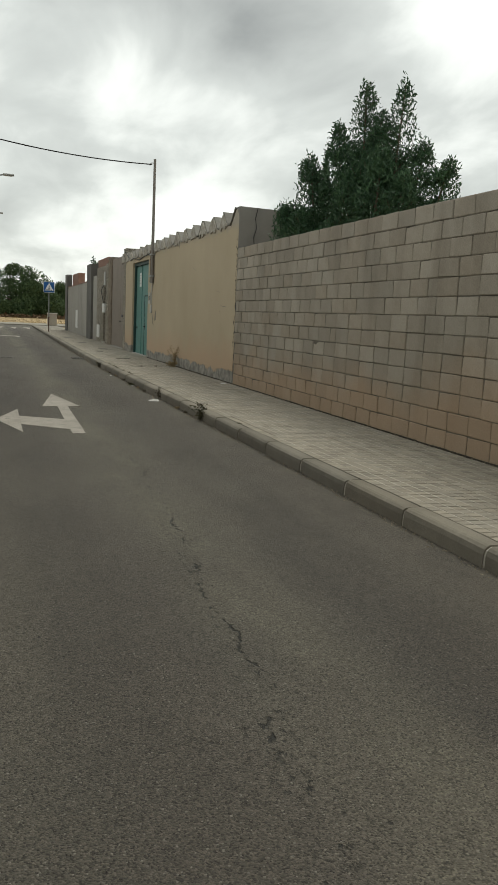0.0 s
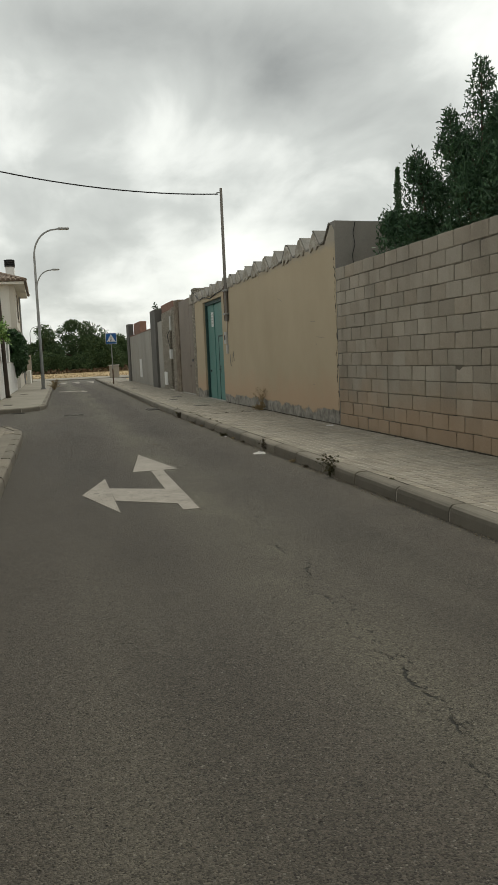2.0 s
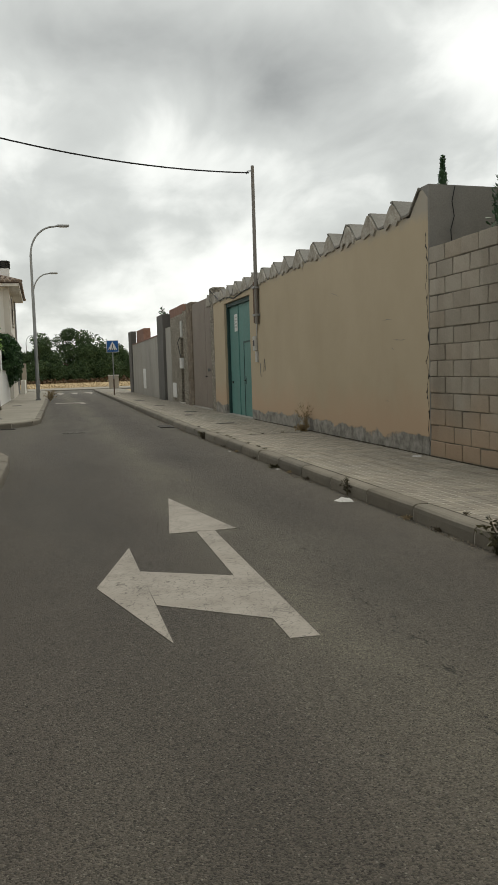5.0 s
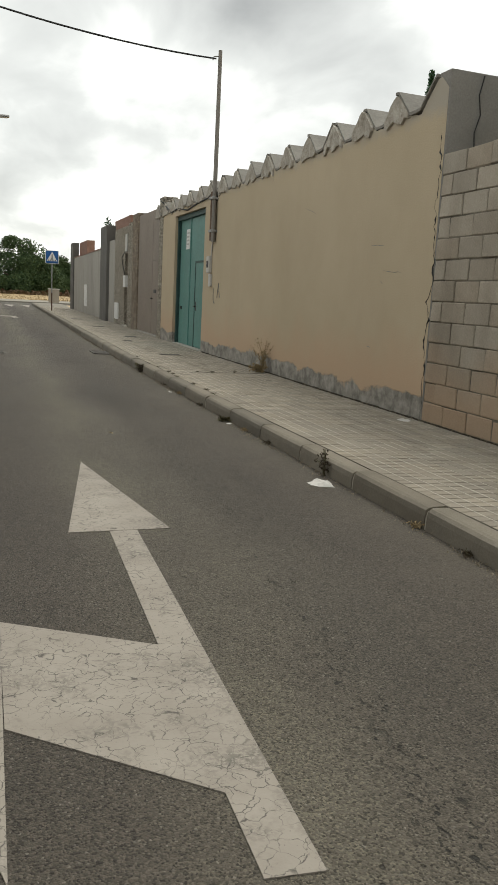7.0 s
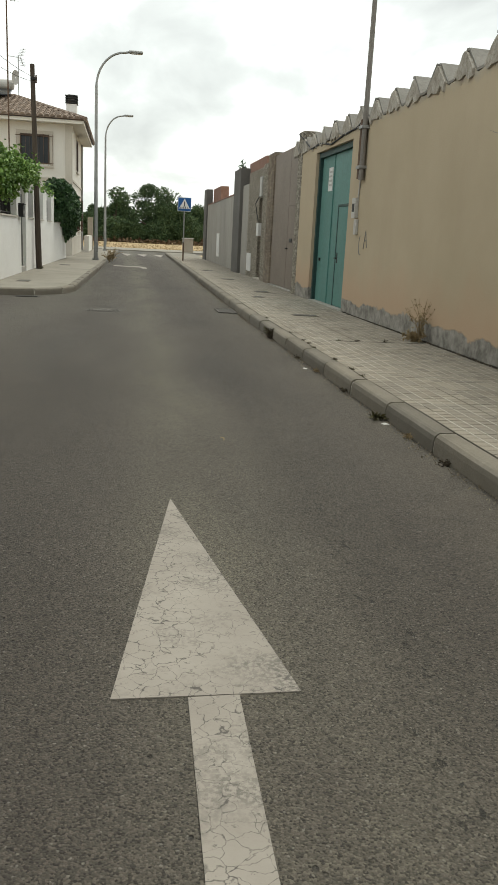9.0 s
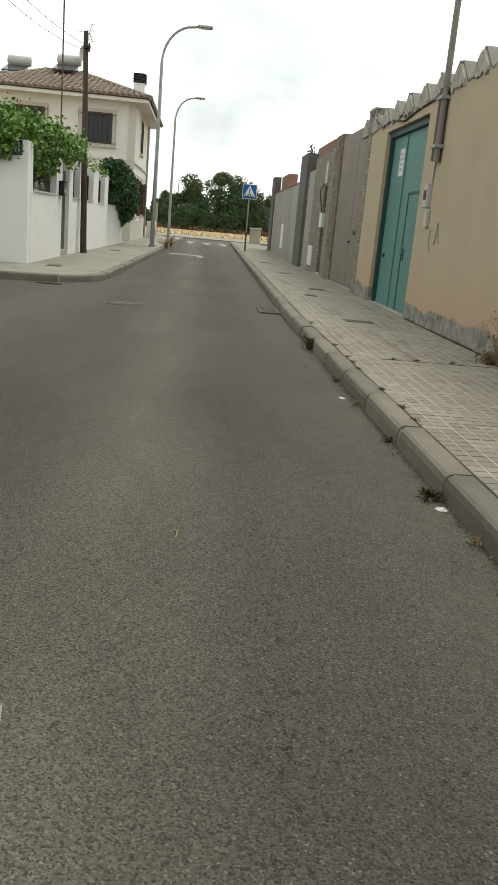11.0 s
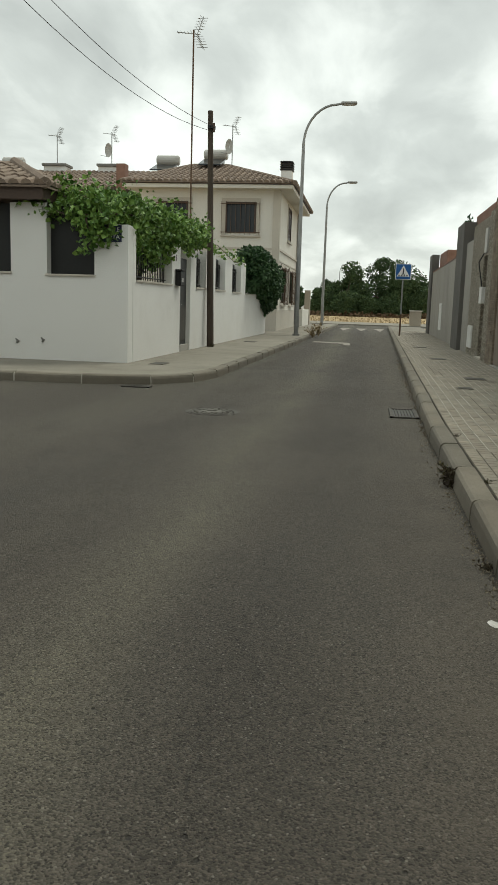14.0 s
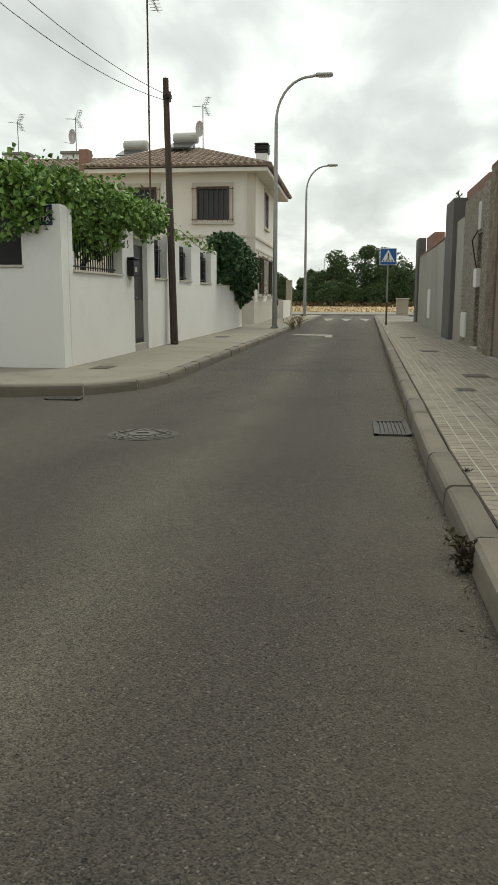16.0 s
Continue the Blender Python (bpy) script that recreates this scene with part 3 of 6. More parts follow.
def shed():
    t = thing("shed", (4, 21, 0), "long low shed with deep corrugated roof sheets", "shed")
    end = bmesh.new()
    v = [(1.803, 3.505), (6.2, 3.42), (6.2, 0), (1.803, 0)]
    for y in (14.42, 14.62):
        for x, z in v:
            end.verts.new((x, y, z))
    end.verts.ensure_lookup_table()
    q = list(end.verts)
    end.faces.new(q[:4])
    end.faces.new(q[4:][::-1])
    for i in range(4):
        j = (i + 1) % 4
        end.faces.new((q[i], q[j], q[4 + j], q[4 + i]))
    part("end_wall", end, M_CEMENT, t, "bare grey cement end wall with a crack")
    crack = tube([(2.16, 14.415, 3.48), (2.12, 14.415, 3.3), (2.15, 14.415, 3.12), (2.10, 14.415, 2.95), (2.12, 14.415, 2.74)], 0.007, n=4)
    part("crack", crack, M_BLACK, t)
    part("back_wall", box(6.0, 14.62, 0, 6.2, 28.3, 3.2), M_CEMENT, t)
    part("far_wall", box(2.15, 28.1, 0, 6.0, 28.3, 3.2), M_CEMENT, t)
    # roof sheets, one for each corrugation
    k, y = 0, 14.65
    while y < 27.9:
        bm = bmesh.new()
        ys = [y + i * 0.07 for i in range(13)]
        x_out = 1.785 + (0.02 if k % 3 else -0.012)
        rows = []
        for yy in ys:
            z = roof_z(yy)
            rows.append([bm.verts.new((x_out, yy, z - 0.022)), bm.verts.new((x_out, yy, z + 0.008)), bm.verts.new((6.3, yy, z - 0.10)), bm.verts.new((6.3, yy, z - 0.13))])
        for a, b in zip(rows, rows[1:]):
            for i in range(4):
                bm.faces.new((a[i], b[i], b[(i + 1) % 4], a[(i + 1) % 4]))
        bm.faces.new(rows[0])
        bm.faces.new(rows[-1][::-1])
        part("roof_sheet", bm, M_SHEET, t)
        # broken plaster filling under the crest
        rng = random.Random(k)
        fill = bmesh.new()
        c = y + 0.81
        rim = []
        for a in range(9):
            yy = c - 0.27 + a * 0.0675
            rim.append((yy, roof_z(yy) - 0.03))
        low = [(yy, min(z - 0.03, 3.245 - 0.006 * (yy - 14.6) - 0.03 - 0.022 * math.sin(yy * 23 + k * 1.7) - rng.uniform(0.0, 0.06))) for yy, z in rim[::-1]]
        poly = rim + low
        f0 = [fill.verts.new((1.772 + rng.uniform(-0.006, 0.008), yy, z)) for yy, z in poly]
        f1 = [fill.verts.new((1.802, yy, z)) for yy, z in poly]
        for a in range(8):
            fill.faces.new((f0[a], f0[a + 1], f0[len(poly) - 2 - a], f0[len(poly) - 1 - a]))
        for a in range(len(poly)):
            b = (a + 1) % len(poly)
            fill.faces.new((f0[a], f0[b], f1[b], f1[a]))
        part("plaster_fill", fill, M_CRUMB, t, "crumbling pale plaster filling")
        y += 0.84
        k += 1


shed()


def green_gate():
    g = thing("green_gate", (1.92, 24.75, PZ), "tall green painted steel double gate, closed", "gate")
    fr = box(1.86, 25.98, 0.05, 2.0, 26.075, 3.0)
    box(1.86, 23.41, 2.90, 2.0, 25.98, 2.995, fr)
    part("frame", fr, M_GREEN_D, g, "dark green steel frame")
    left = part("leaf", box(1.925, 25.02, 0.14, 1.965, 25.975, 2.9, bevel=0.006), M_GREEN, g)
    right = part("leaf", box(1.925, 23.42, 0.14, 1.965, 24.995, 2.9, bevel=0.006), M_GREEN, g)
    part("seam", box(1.905, 24.985, 0.14, 1.93, 25.03, 2.9, bevel=0.004), M_GREEN, g)
    w = box(1.912, 23.46, 0.16, 1.93, 24.46, 1.93, bevel=0.006)
    wicket = part("wicket_door", w, M_GREEN, g)
    rim = box(1.905, 24.46, 0.14, 1.925, 24.50, 1.975)
    box(1.905, 23.44, 1.935, 1.925, 24.46, 1.975, rim)
    part("rim", rim, M_GREEN_D, wicket)
    hd = tube([(1.915, 24.36, 1.02), (1.86, 24.36, 1.02), (1.86, 24.25, 1.02)], 0.012)
    part("handle", hd, M_BLACK, wicket, "black lever handle")
    part("lock_plate", box(1.905, 24.33, 0.93, 1.915, 24.39, 1.12, bevel=0.003), M_BLACK, wicket)
    part("latch", box(1.90, 25.70, 0.93, 1.928, 25.80, 0.99, bevel=0.005), M_BLACK, left)
    n = tagged(part("notice", box(1.915, 25.12, 2.25, 1.928, 25.42, 2.68, bevel=0.002), M_PWHITE, left), "white notice with faded print")
    bars = bmesh.new()
    for i in range(4):
        box(1.911, 25.16, 2.34 + i * 0.08, 1.916, 25.38 - 0.03 * (i % 2), 2.375 + i * 0.08, bars)
    part("print_bars", bars, M_PLASTIC, n)
    part("stone_sill", box(1.80, 23.4, 0.0, 2.05, 26.08, 0.145, bevel=0.008), M_CEMENT2, g)


def wall_joint():
    rng = random.Random(6)
    pts, z = [], PZ
    drift = 0.0
    while z < 2.95:
        drift = 0.8 * drift + rng.choice((0, 0, 1, -1)) * rng.uniform(0.0, 0.03)
        pts.append((1.8005, 14.462 + 0.012 * z + drift + rng.uniform(-0.006, 0.006), z))
        z += 0.035
    single("wall_crack", tube(pts, [0.002 + 0.012 * rng.random() ** 3 for _ in pts], n=4), M_BLACK, "ragged open joint where two walls meet", "crack")


wall_joint()
for y0, z0, ln, dz in ((15.55, 1.92, 0.32, 0.01), (15.1, 1.62, 0.42, 0.02), (17.6, 2.42, 0.4, 0.10), (15.5, 1.50, 0.07, 0.03), (15.7, 0.78, 0.10, 0.01), (19.4, 3.02, 0.05, 0.22)):
    rng = random.Random(int(z0 * 100))
    marks = [(1.7995, y0 + ln * k / 6, z0 + dz * k / 6 + rng.uniform(-0.006, 0.006)) for k in range(7)]
    single("plaster_crack", tube(marks, [0.001, 0.003, 0.004, 0.003, 0.004, 0.002, 0.001], n=4), M_CEMENT, "short hairline crack in the ochre render", "crack", "plaster cracks")
green_gate()


def meter_box():
    m = thing("meter_box", (1.78, 22.85, 1.5), "small grey plastic meter box on ochre wall", "meter box")
    part("body", box(1.735, 22.76, 1.70, 1.80, 22.96, 2.02, bevel=0.008), M_PLASTIC, m)
    part("window", box(1.729, 22.80, 1.80, 1.737, 22.92, 1.93, bevel=0.003), M_SCREEN, m, "dark inspection window")
    part("lower_box", box(1.75, 22.70, 1.44, 1.80, 22.82, 1.68, bevel=0.006), M_PLASTIC, m)
    part("conduit", tube([(1.785, 22.78, 2.02), (1.785, 22.72, 2.35)], 0.014), M_PLASTIC, m)


meter_box()


def graffiti():
    g = thing("graffiti", (1.797, 22.35, 1.3), "faint dark letters scrawled on ochre wall", "graffiti")
    c = [(1.797, 22.52 + 0.09 * math.cos(a), 1.28 + 0.16 * math.sin(a)) for a in np.linspace(-1.0 + math.pi, math.pi + 1.9, 9)]
    c = [(x, 45.0 - y, z) for x, y, z in c]
    part("letter_c", tube(c, 0.008, n=4), M_CEMENT, g)
    bm = tube([(1.797, 22.30, 1.22), (1.797, 22.22, 1.50), (1.797, 22.12, 1.24)], 0.008, n=4)
    tube([(1.797, 22.27, 1.34), (1.797, 22.16, 1.35)], 0.007, bm, n=4)
    part("letter_a", bm, M_CEMENT, g)


graffiti()


def service_pole():
    p = thing("service_pole", (1.74, 22.55, 2.28), "slim grey steel mast clamped to the shed wall", "pole")
    part("mast", tube([(1.74, 22.55, 2.28), (1.74, 22.55, 5.68)], [0.045, 0.036], n=10), M_POLE, p)
    part("channel", box(1.70, 22.60, 2.30, 1.79, 22.68, 3.2, bevel=0.006), M_RUST, p, "rusted steel channel")
    for z in (2.45, 3.05):
        part("clamp", box(1.68, 22.49, z, 1.81, 22.70, z + 0.05, bevel=0.005), M_STEEL, p)
    part("hook", tube([(1.74, 22.55, 5.58), (1.62, 22.54, 5.56), (1.60, 22.54, 5.50)], 0.012), M_STEEL, p)


service_pole()


def cable(name, a, b, sag, r=0.012, label="thin black overhead cable"):
    a, b = Vector(a), Vector(b)
    pts = [a.lerp(b, t) - Vector((0, 0, sag * 4 * t * (1 - t))) for t in np.linspace(0, 1, 25)]
    single(name, tube(pts, r, n=5), M_CABLE, label, "cable")


cable("overhead_cable", (1.66, 22.54, 5.53), (-7.4, 19.9, 6.5), 0.42, 0.016)
pts = [(1.78, 22.55, 3.25), (1.785, 23.2, 3.14), (1.785, 24.0, 3.12), (1.785, 24.9, 3.05), (1.785, 25.8, 3.16), (1.785, 26.5, 3.12), (1.785, 27.3, 3.38), (1.80, 27.9, 3.55)]
single("wall_cable", tube(pts, 0.016, n=5), M_CABLE, "black cable sagging over the gate lintel", "cable")

# rough quoin and the yards beyond
qx = wall_x(28)
setting("wall_quoin", box(1.79, 27.42, 0, 2.15, 27.86, 3.58, bevel=0.012), M_MOSAIC, "rough stone quoin at the shed corner", "wall")


def brown_gate():
    g = thing("brown_gate", (2.0, 30, PZ), "tall brown sheet-metal yard gate, closed", "gate")
    part("leaf", box(1.985, 29.35, 0.16, 2.03, 31.42, 3.42, bevel=0.006), M_BROWN, g)
    side = part("side_door", box(1.985, 27.91, 0.16, 2.03, 29.32, 3.42, bevel=0.006), M_BROWN, g)
    part("handle", tube([(1.985, 29.22, 1.1), (1.93, 29.22, 1.1), (1.93, 29.12, 1.1)], 0.014), M_BLACK, side, "black lever handle")
    part("letter_slot", box(1.972, 28.75, 1.25, 1.987, 29.05, 1.34, bevel=0.003), M_BLACK, side)
    part("rail", box(1.97, 27.93, 2.1, 1.99, 29.3, 2.14), M_BROWN, side)
    part("sill", box(1.90, 27.87, 0.0, 2.06, 31.44, 0.15), M_CEMENT2, g)
    for z in (0.75, 1.75, 2.75):
        part("hinge", tube([(1.978, 27.92, z), (1.978, 27.92, z + 0.14)], 0.02, n=8), M_BLACK, g)
    part("post", box(1.975, 27.865, 0.16, 2.035, 27.90, 3.42), M_BLACK, g, "dark steel hinge post")
    g.location.x -= 0.05


brown_gate()


def ledgestone_pillar():
    p = thing("stone_pillar", (2.0, 32.1, 0), "ledgestone clad gate pillar in brown and tan", "pillar")
    part("core", box(1.92, 31.46, 0, 2.28, 32.36, 3.52), M_MORTAR, p)
    rng = random.Random(3)
    z = 0.13
    rest = bmesh.new()
    while z < 3.50:
        h = rng.uniform(0.026, 0.046)
        y = 31.44
        while y < 32.36:
            ln = min(rng.uniform(0.16, 0.42), 32.38 - y)
            d = rng.uniform(0.003, 0.016)
            box(1.915 - d, y, z, 1.95, y + ln - 0.008, z + h - 0.008, rest)
            y += ln
        x = 1.90
        while x < 2.28:
            ln = rng.uniform(0.12, 0.25)
            d = rng.uniform(0.003, 0.014)
            box(x, 31.455 - d, z, min(x + ln, 2.29) - 0.008, 31.48, z + h - 0.008, rest)
            x += ln
        z += h
    st = part("ledge_stone", rest, M_STONE, p)
    st["kind"] = "stuff"
    part("cap", box(1.905, 31.44, 3.50, 2.29, 32.37, 3.52, bevel=0.004), M_CEMENT, p)


ledgestone_pillar()


def yard_wall():
    """The stretch with the meter niche, the pale render and the brick behind."""
    x = 1.95
    bm = box(x, 32.38, 0, x + 0.25, 33.35, 3.35)
    setting("wall_niche", bm, M_MOSAIC, "pale split-stone strip beside the meter niche", "wall")
    bm = box(x + 0.03, 34.15, 0, x + 0.25, 36.298, 3.30)
    box(x + 0.03, 33.35, 2.45, x + 0.25, 34.15, 3.30, bm)
    box(x + 0.16, 33.35, 0, x + 0.25, 34.15, 2.45, bm)
    setting("wall_yard", bm, M_MOSAIC, "yard wall faced with small pale split stones", "wall")
    setting("wall_yard_plain", box(x + 0.04, 36.3, 0, x + 0.25, 37.7, 3.0), M_CEMENT2, "plain pale cement end of the yard wall", "wall")
    st = bmesh.new()
    rng = random.Random(8)
    z = 0.14
    while z < 2.4:
        h = rng.uniform(0.032, 0.062)
        box(x + 0.10 + rng.uniform(0, 0.03), 33.36, z, x + 0.165, 34.14, z + h - 0.01, st)
        z += h
    n = thing("meter_niche", (x + 0.1, 33.7, 0.14), "stone lined niche with white meter boxes", "niche")
    part("ledge_stone", st, M_STONE, n)
    part("meter_cover", box(x - 0.03, 33.75, 1.38, x + 0.11, 34.12, 1.75, bevel=0.01), M_PWHITE, n, "white meter cover")
    part("upper_cover", box(x - 0.01, 33.60, 2.5, x + 0.05, 33.95, 3.05, bevel=0.01), M_PLASTIC, n)
    part("cable", tube([(x - 0.01, 33.9, 2.5), (x - 0.10, 34.0, 2.3), (x - 0.04, 34.05, 2.02), (x, 33.95, 1.76)], 0.014, n=5), M_CABLE, n, "looped black cable")
    part("sill", box(x - 0.03, 33.3, 0.0, x + 0.17, 34.2, 0.17), M_STRIP, n)
    c = thing("utility_hatch", (x + 0.02, 35.6, 0.3), "white utility hatch low on the yard wall", "hatch")
    part("frame", box(x + 0.005, 35.25, 0.30, x + 0.035, 36.05, 0.85, bevel=0.004), M_PWHITE, c)
    part("door", box(x - 0.004, 35.30, 0.34, x + 0.008, 36.0, 0.81, bevel=0.003), M_PWHITE, c)
    br = box(x + 0.26, 34.6, 0, x + 0.5, 37.9, 3.72)
    setting("wall_brick_rear", br, M_BRICK, "unrendered red brick wall behind", "wall")


yard_wall()
setting("pier_dark", box(1.88, 37.70, 0, 2.32, 39.3, 3.57, bevel=0.01), M_DARKP, "dark grey cement pier", "pier")
setting("wall_grey_far", prism([(2.058, 39.3), (2.26, 52.3), (2.5, 52.3), (2.30, 39.3)], 0, 2.82), M_CEMENT2, "long pale cement yard wall", "wall")
setting("coping_grey_far", prism([(2.038, 39.3), (2.24, 52.3), (2.52, 52.3), (2.32, 39.3)], 2.825, 2.87), M_BRICK, "thin brick coping", "coping")
setting("pier_dark_far", box(2.19, 52.3, 0, 2.5, 53.6, 3.62, bevel=0.01), M_DARKP, "dark grey cement pier", "pier")
setting("pier_brick_far", box(2.52, 49.0, 0, 2.9, 52.2, 3.62, bevel=0.01), M_BRICK, "red brick pier behind the wall", "pier")
hatch = thing("utility_hatch", (2.15, 46.3, 0.46), "tall white utility hatch on the yard wall", "hatch")
part("frame", box(2.145, 45.75, 0.46, 2.18, 46.75, 1.45, bevel=0.004), M_PWHITE, hatch)
part("door", box(2.136, 45.82, 0.5, 2.15, 46.68, 1.40, bevel=0.003), M_PWHITE, hatch)
setting("garden_ground_east", box(2.0, -14, -0.1, 40, 66, 0.02), M_DRY, "dry yard ground", "ground")


def yard_shrub():
    s = thing("yard_shrub", (2.85, 41.2, 0), "spiky dark shrub rising behind the yard wall", "shrub")
    wood, pts = tube([(2.85, 41.2, 0), (2.84, 41.1, 1.8), (2.75, 41.0, 3.0)], [0.07, 0.05, 0.03], n=6), []
    rng = np.random.default_rng(17)
    for i in range(11):
        a = rng.uniform(0, math.tau)
        tip = Vector((2.75 + 0.45 * math.cos(a), 41.0 + 0.7 * math.sin(a), 3.35 + 0.75 * rng.uniform(0, 1)))
        tube([(2.75, 41.0, 2.9), tip], [0.02, 0.008], wood, n=4)
        for k in range(45):
            q = Vector((2.75, 41.0, 2.9)).lerp(tip, rng.uniform(0.4, 1))
            pts.append((q.x + rng.normal() * 0.03, q.y + rng.normal() * 0.03, q.z))
    part("trunk", wood, M_BARK, s)
    scatter("crown", pts, 0.16, s, M_LEAF, seed=18, narrow=0.15, droop=-0.4)


yard_shrub()


# ---- crossing sign ----
def crossing_sign():
    s = thing("crossing_sign", (0.78, 48.3, PZ), "blue square pedestrian crossing sign on a slim post", "road sign")
    part("post", tube([(0.78, 48.3, 0.1), (0.78, 48.3, 0.98)], 0.034, n=8), M_RUST, s, "rusted lower post")
    part("post", tube([(0.78, 48.3, 0.98), (0.78, 48.3, 2.95)], 0.03, n=8), M_STEEL, s)
    y = 48.255
    part("panel", box(0.47, y, 2.36, 1.09, y + 0.02, 2.98, bevel=0.006), M_PWHITE, s)
    part("field", box(0.49, y - 0.006, 2.38, 1.07, y - 0.001, 2.96, bevel=0.002), M_BLUE, s)
    tri = bmesh.new()
    q = [tri.verts.new(p) for p in ((0.53, y - 0.011, 2.48), (1.03, y - 0.011, 2.48), (0.78, y - 0.011, 2.92), (0.53, y - 0.007, 2.48), (1.03, y - 0.007, 2.48), (0.78, y - 0.007, 2.92))]
    for f in ((0, 1, 2), (5, 4, 3), (0, 3, 4, 1), (1, 4, 5, 2), (2, 5, 3, 0)):
        tri.faces.new([q[i] for i in f])
    part("triangle", tri, M_PWHITE, s)
    ic = box(0.76, y - 0.016, 2.60, 0.80, y - 0.012, 2.80)
    tube([(0.775, y - 0.014, 2.62), (0.72, y - 0.014, 2.51)], 0.014, ic, n=4)
    tube([(0.785, y - 0.014, 2.62), (0.84, y - 0.014, 2.51)], 0.014, ic, n=4)
    for i in range(4):
        box(0.59 + i * 0.105, y - 0.016, 2.49, 0.64 + i * 0.105, y - 0.012, 2.545, ic)
    part("symbol", ic, M_BLACK, s)["kind"] = "stuff"
    part("bracket", box(0.74, 48.27, 2.55, 0.82, 48.34, 2.60), M_STEEL, s)


crossing_sign()


# ---- white garden wall on the west side ----
def garden_wall():
    # front, facing the side street, with two dark openings
    bm = box(-5.28, 28.2, 0, -4.69, 28.5, 2.46)
    box(-6.13, 28.2, 0, -5.28, 28.5, 1.58, bm)
    box(-6.78, 28.2, 0, -6.13, 28.5, 2.80, bm)
    box(-9.6, 28.2, 0, -6.78, 28.5, 1.60, bm)
    box(-30, 28.2, 0, -9.6, 28.5, 2.80, bm)
    setting("wall_garden_front", bm, M_WHITE, "white rendered garden wall facing the side street", "wall")
    for i, (x0, x1, z) in enumerate(((-6.16, -5.26, 1.58), (-9.6, -6.76, 1.60))):
        setting("sill_%d" % (i + 1), box(x0, 28.165, z, x1, 28.52, z + 0.035, bevel=0.005), M_STRIP, "thin stone sill", "sill")
        setting("screen_%d" % (i + 1), box(x0 + 0.02, 28.40, z + 0.035, x1 - 0.02, 28.43, 2.80), M_SCREEN, "dark screen closing the porch opening", "screen")
    # street side
    segs = [(28.5, 28.67, 2.46), (28.67, 31.2, 1.53), (31.2, 31.93, 2.42), (32.9, 33.46, 2.42), (33.46, 34.54, 1.52), (34.54, 35.75, 2.46), (35.75, 37.1, 1.52),
            (37.1, 38.2, 2.44), (38.2, 39.7, 1.51), (39.7, 40.6, 2.46), (40.6, 45.5, 1.50)]
    bm = bmesh.new()
    for y0, y1, z in segs:
        prism([(left_x(y0), y0), (left_x(y1), y1), (left_x(y1) - 0.28, y1), (left_x(y0) - 0.28, y0)], 0, z, bm)
    setting("wall_garden_street", bm, M_WHITE, "white rendered garden wall with piers along the lane", "wall")
    k = 0
    for y0, y1, z in segs:
        if z > 2:
            continue
        k += 1
        setting("coping_%d" % k, prism([(left_x(y0) + 0.03, y0 + 0.002), (left_x(y1) + 0.03, y1 - 0.002), (left_x(y1) - 0.3, y1 - 0.002), (left_x(y0) - 0.3, y0 + 0.002)], z, z + 0.035), M_STRIP, "thin stone coping", "coping")
        if y1 > 41:
            continue
        r = thing("railing", (left_x(y0) - 0.14, y0, z + 0.035), "black iron bar railing between white piers", "railing", "garden railings")
        n = int((y1 - y0) / 0.115)
        for i in range(1, n):
            y = y0 + (y1 - y0) * i / n
            part("bar", tube([(left_x(y) - 0.14, y, z + 0.03), (left_x(y) - 0.14, y, z + 0.72)], 0.010, n=5), M_BLACK, r)
        for zz in (z + 0.10, z + 0.64):
            part("rail", tube([(left_x(y0) - 0.14, y0 - 0.01, zz), (left_x(y1) - 0.14, y1 + 0.01, zz)], 0.013, n=5), M_BLACK, r)
        if y0 > 33:
            part("sheet", box(left_x(y0) - 0.20, y0, z + 0.04, left_x(y0) - 0.185, y1, z + 0.86), M_SCREEN, r, "dark privacy sheet")


garden_wall()
for x, z in ((-6.70, 0.41), (-6.23, 0.44)):
    single("chipped_patch", tube([(x, 28.195, z), (x + 0.03, 28.195, z + 0.03), (x - 0.02, 28.195, z + 0.08)], [0.02, 0.03, 0.008], n=6), M_CEMENT, "small grey chip in the white render", "chip")


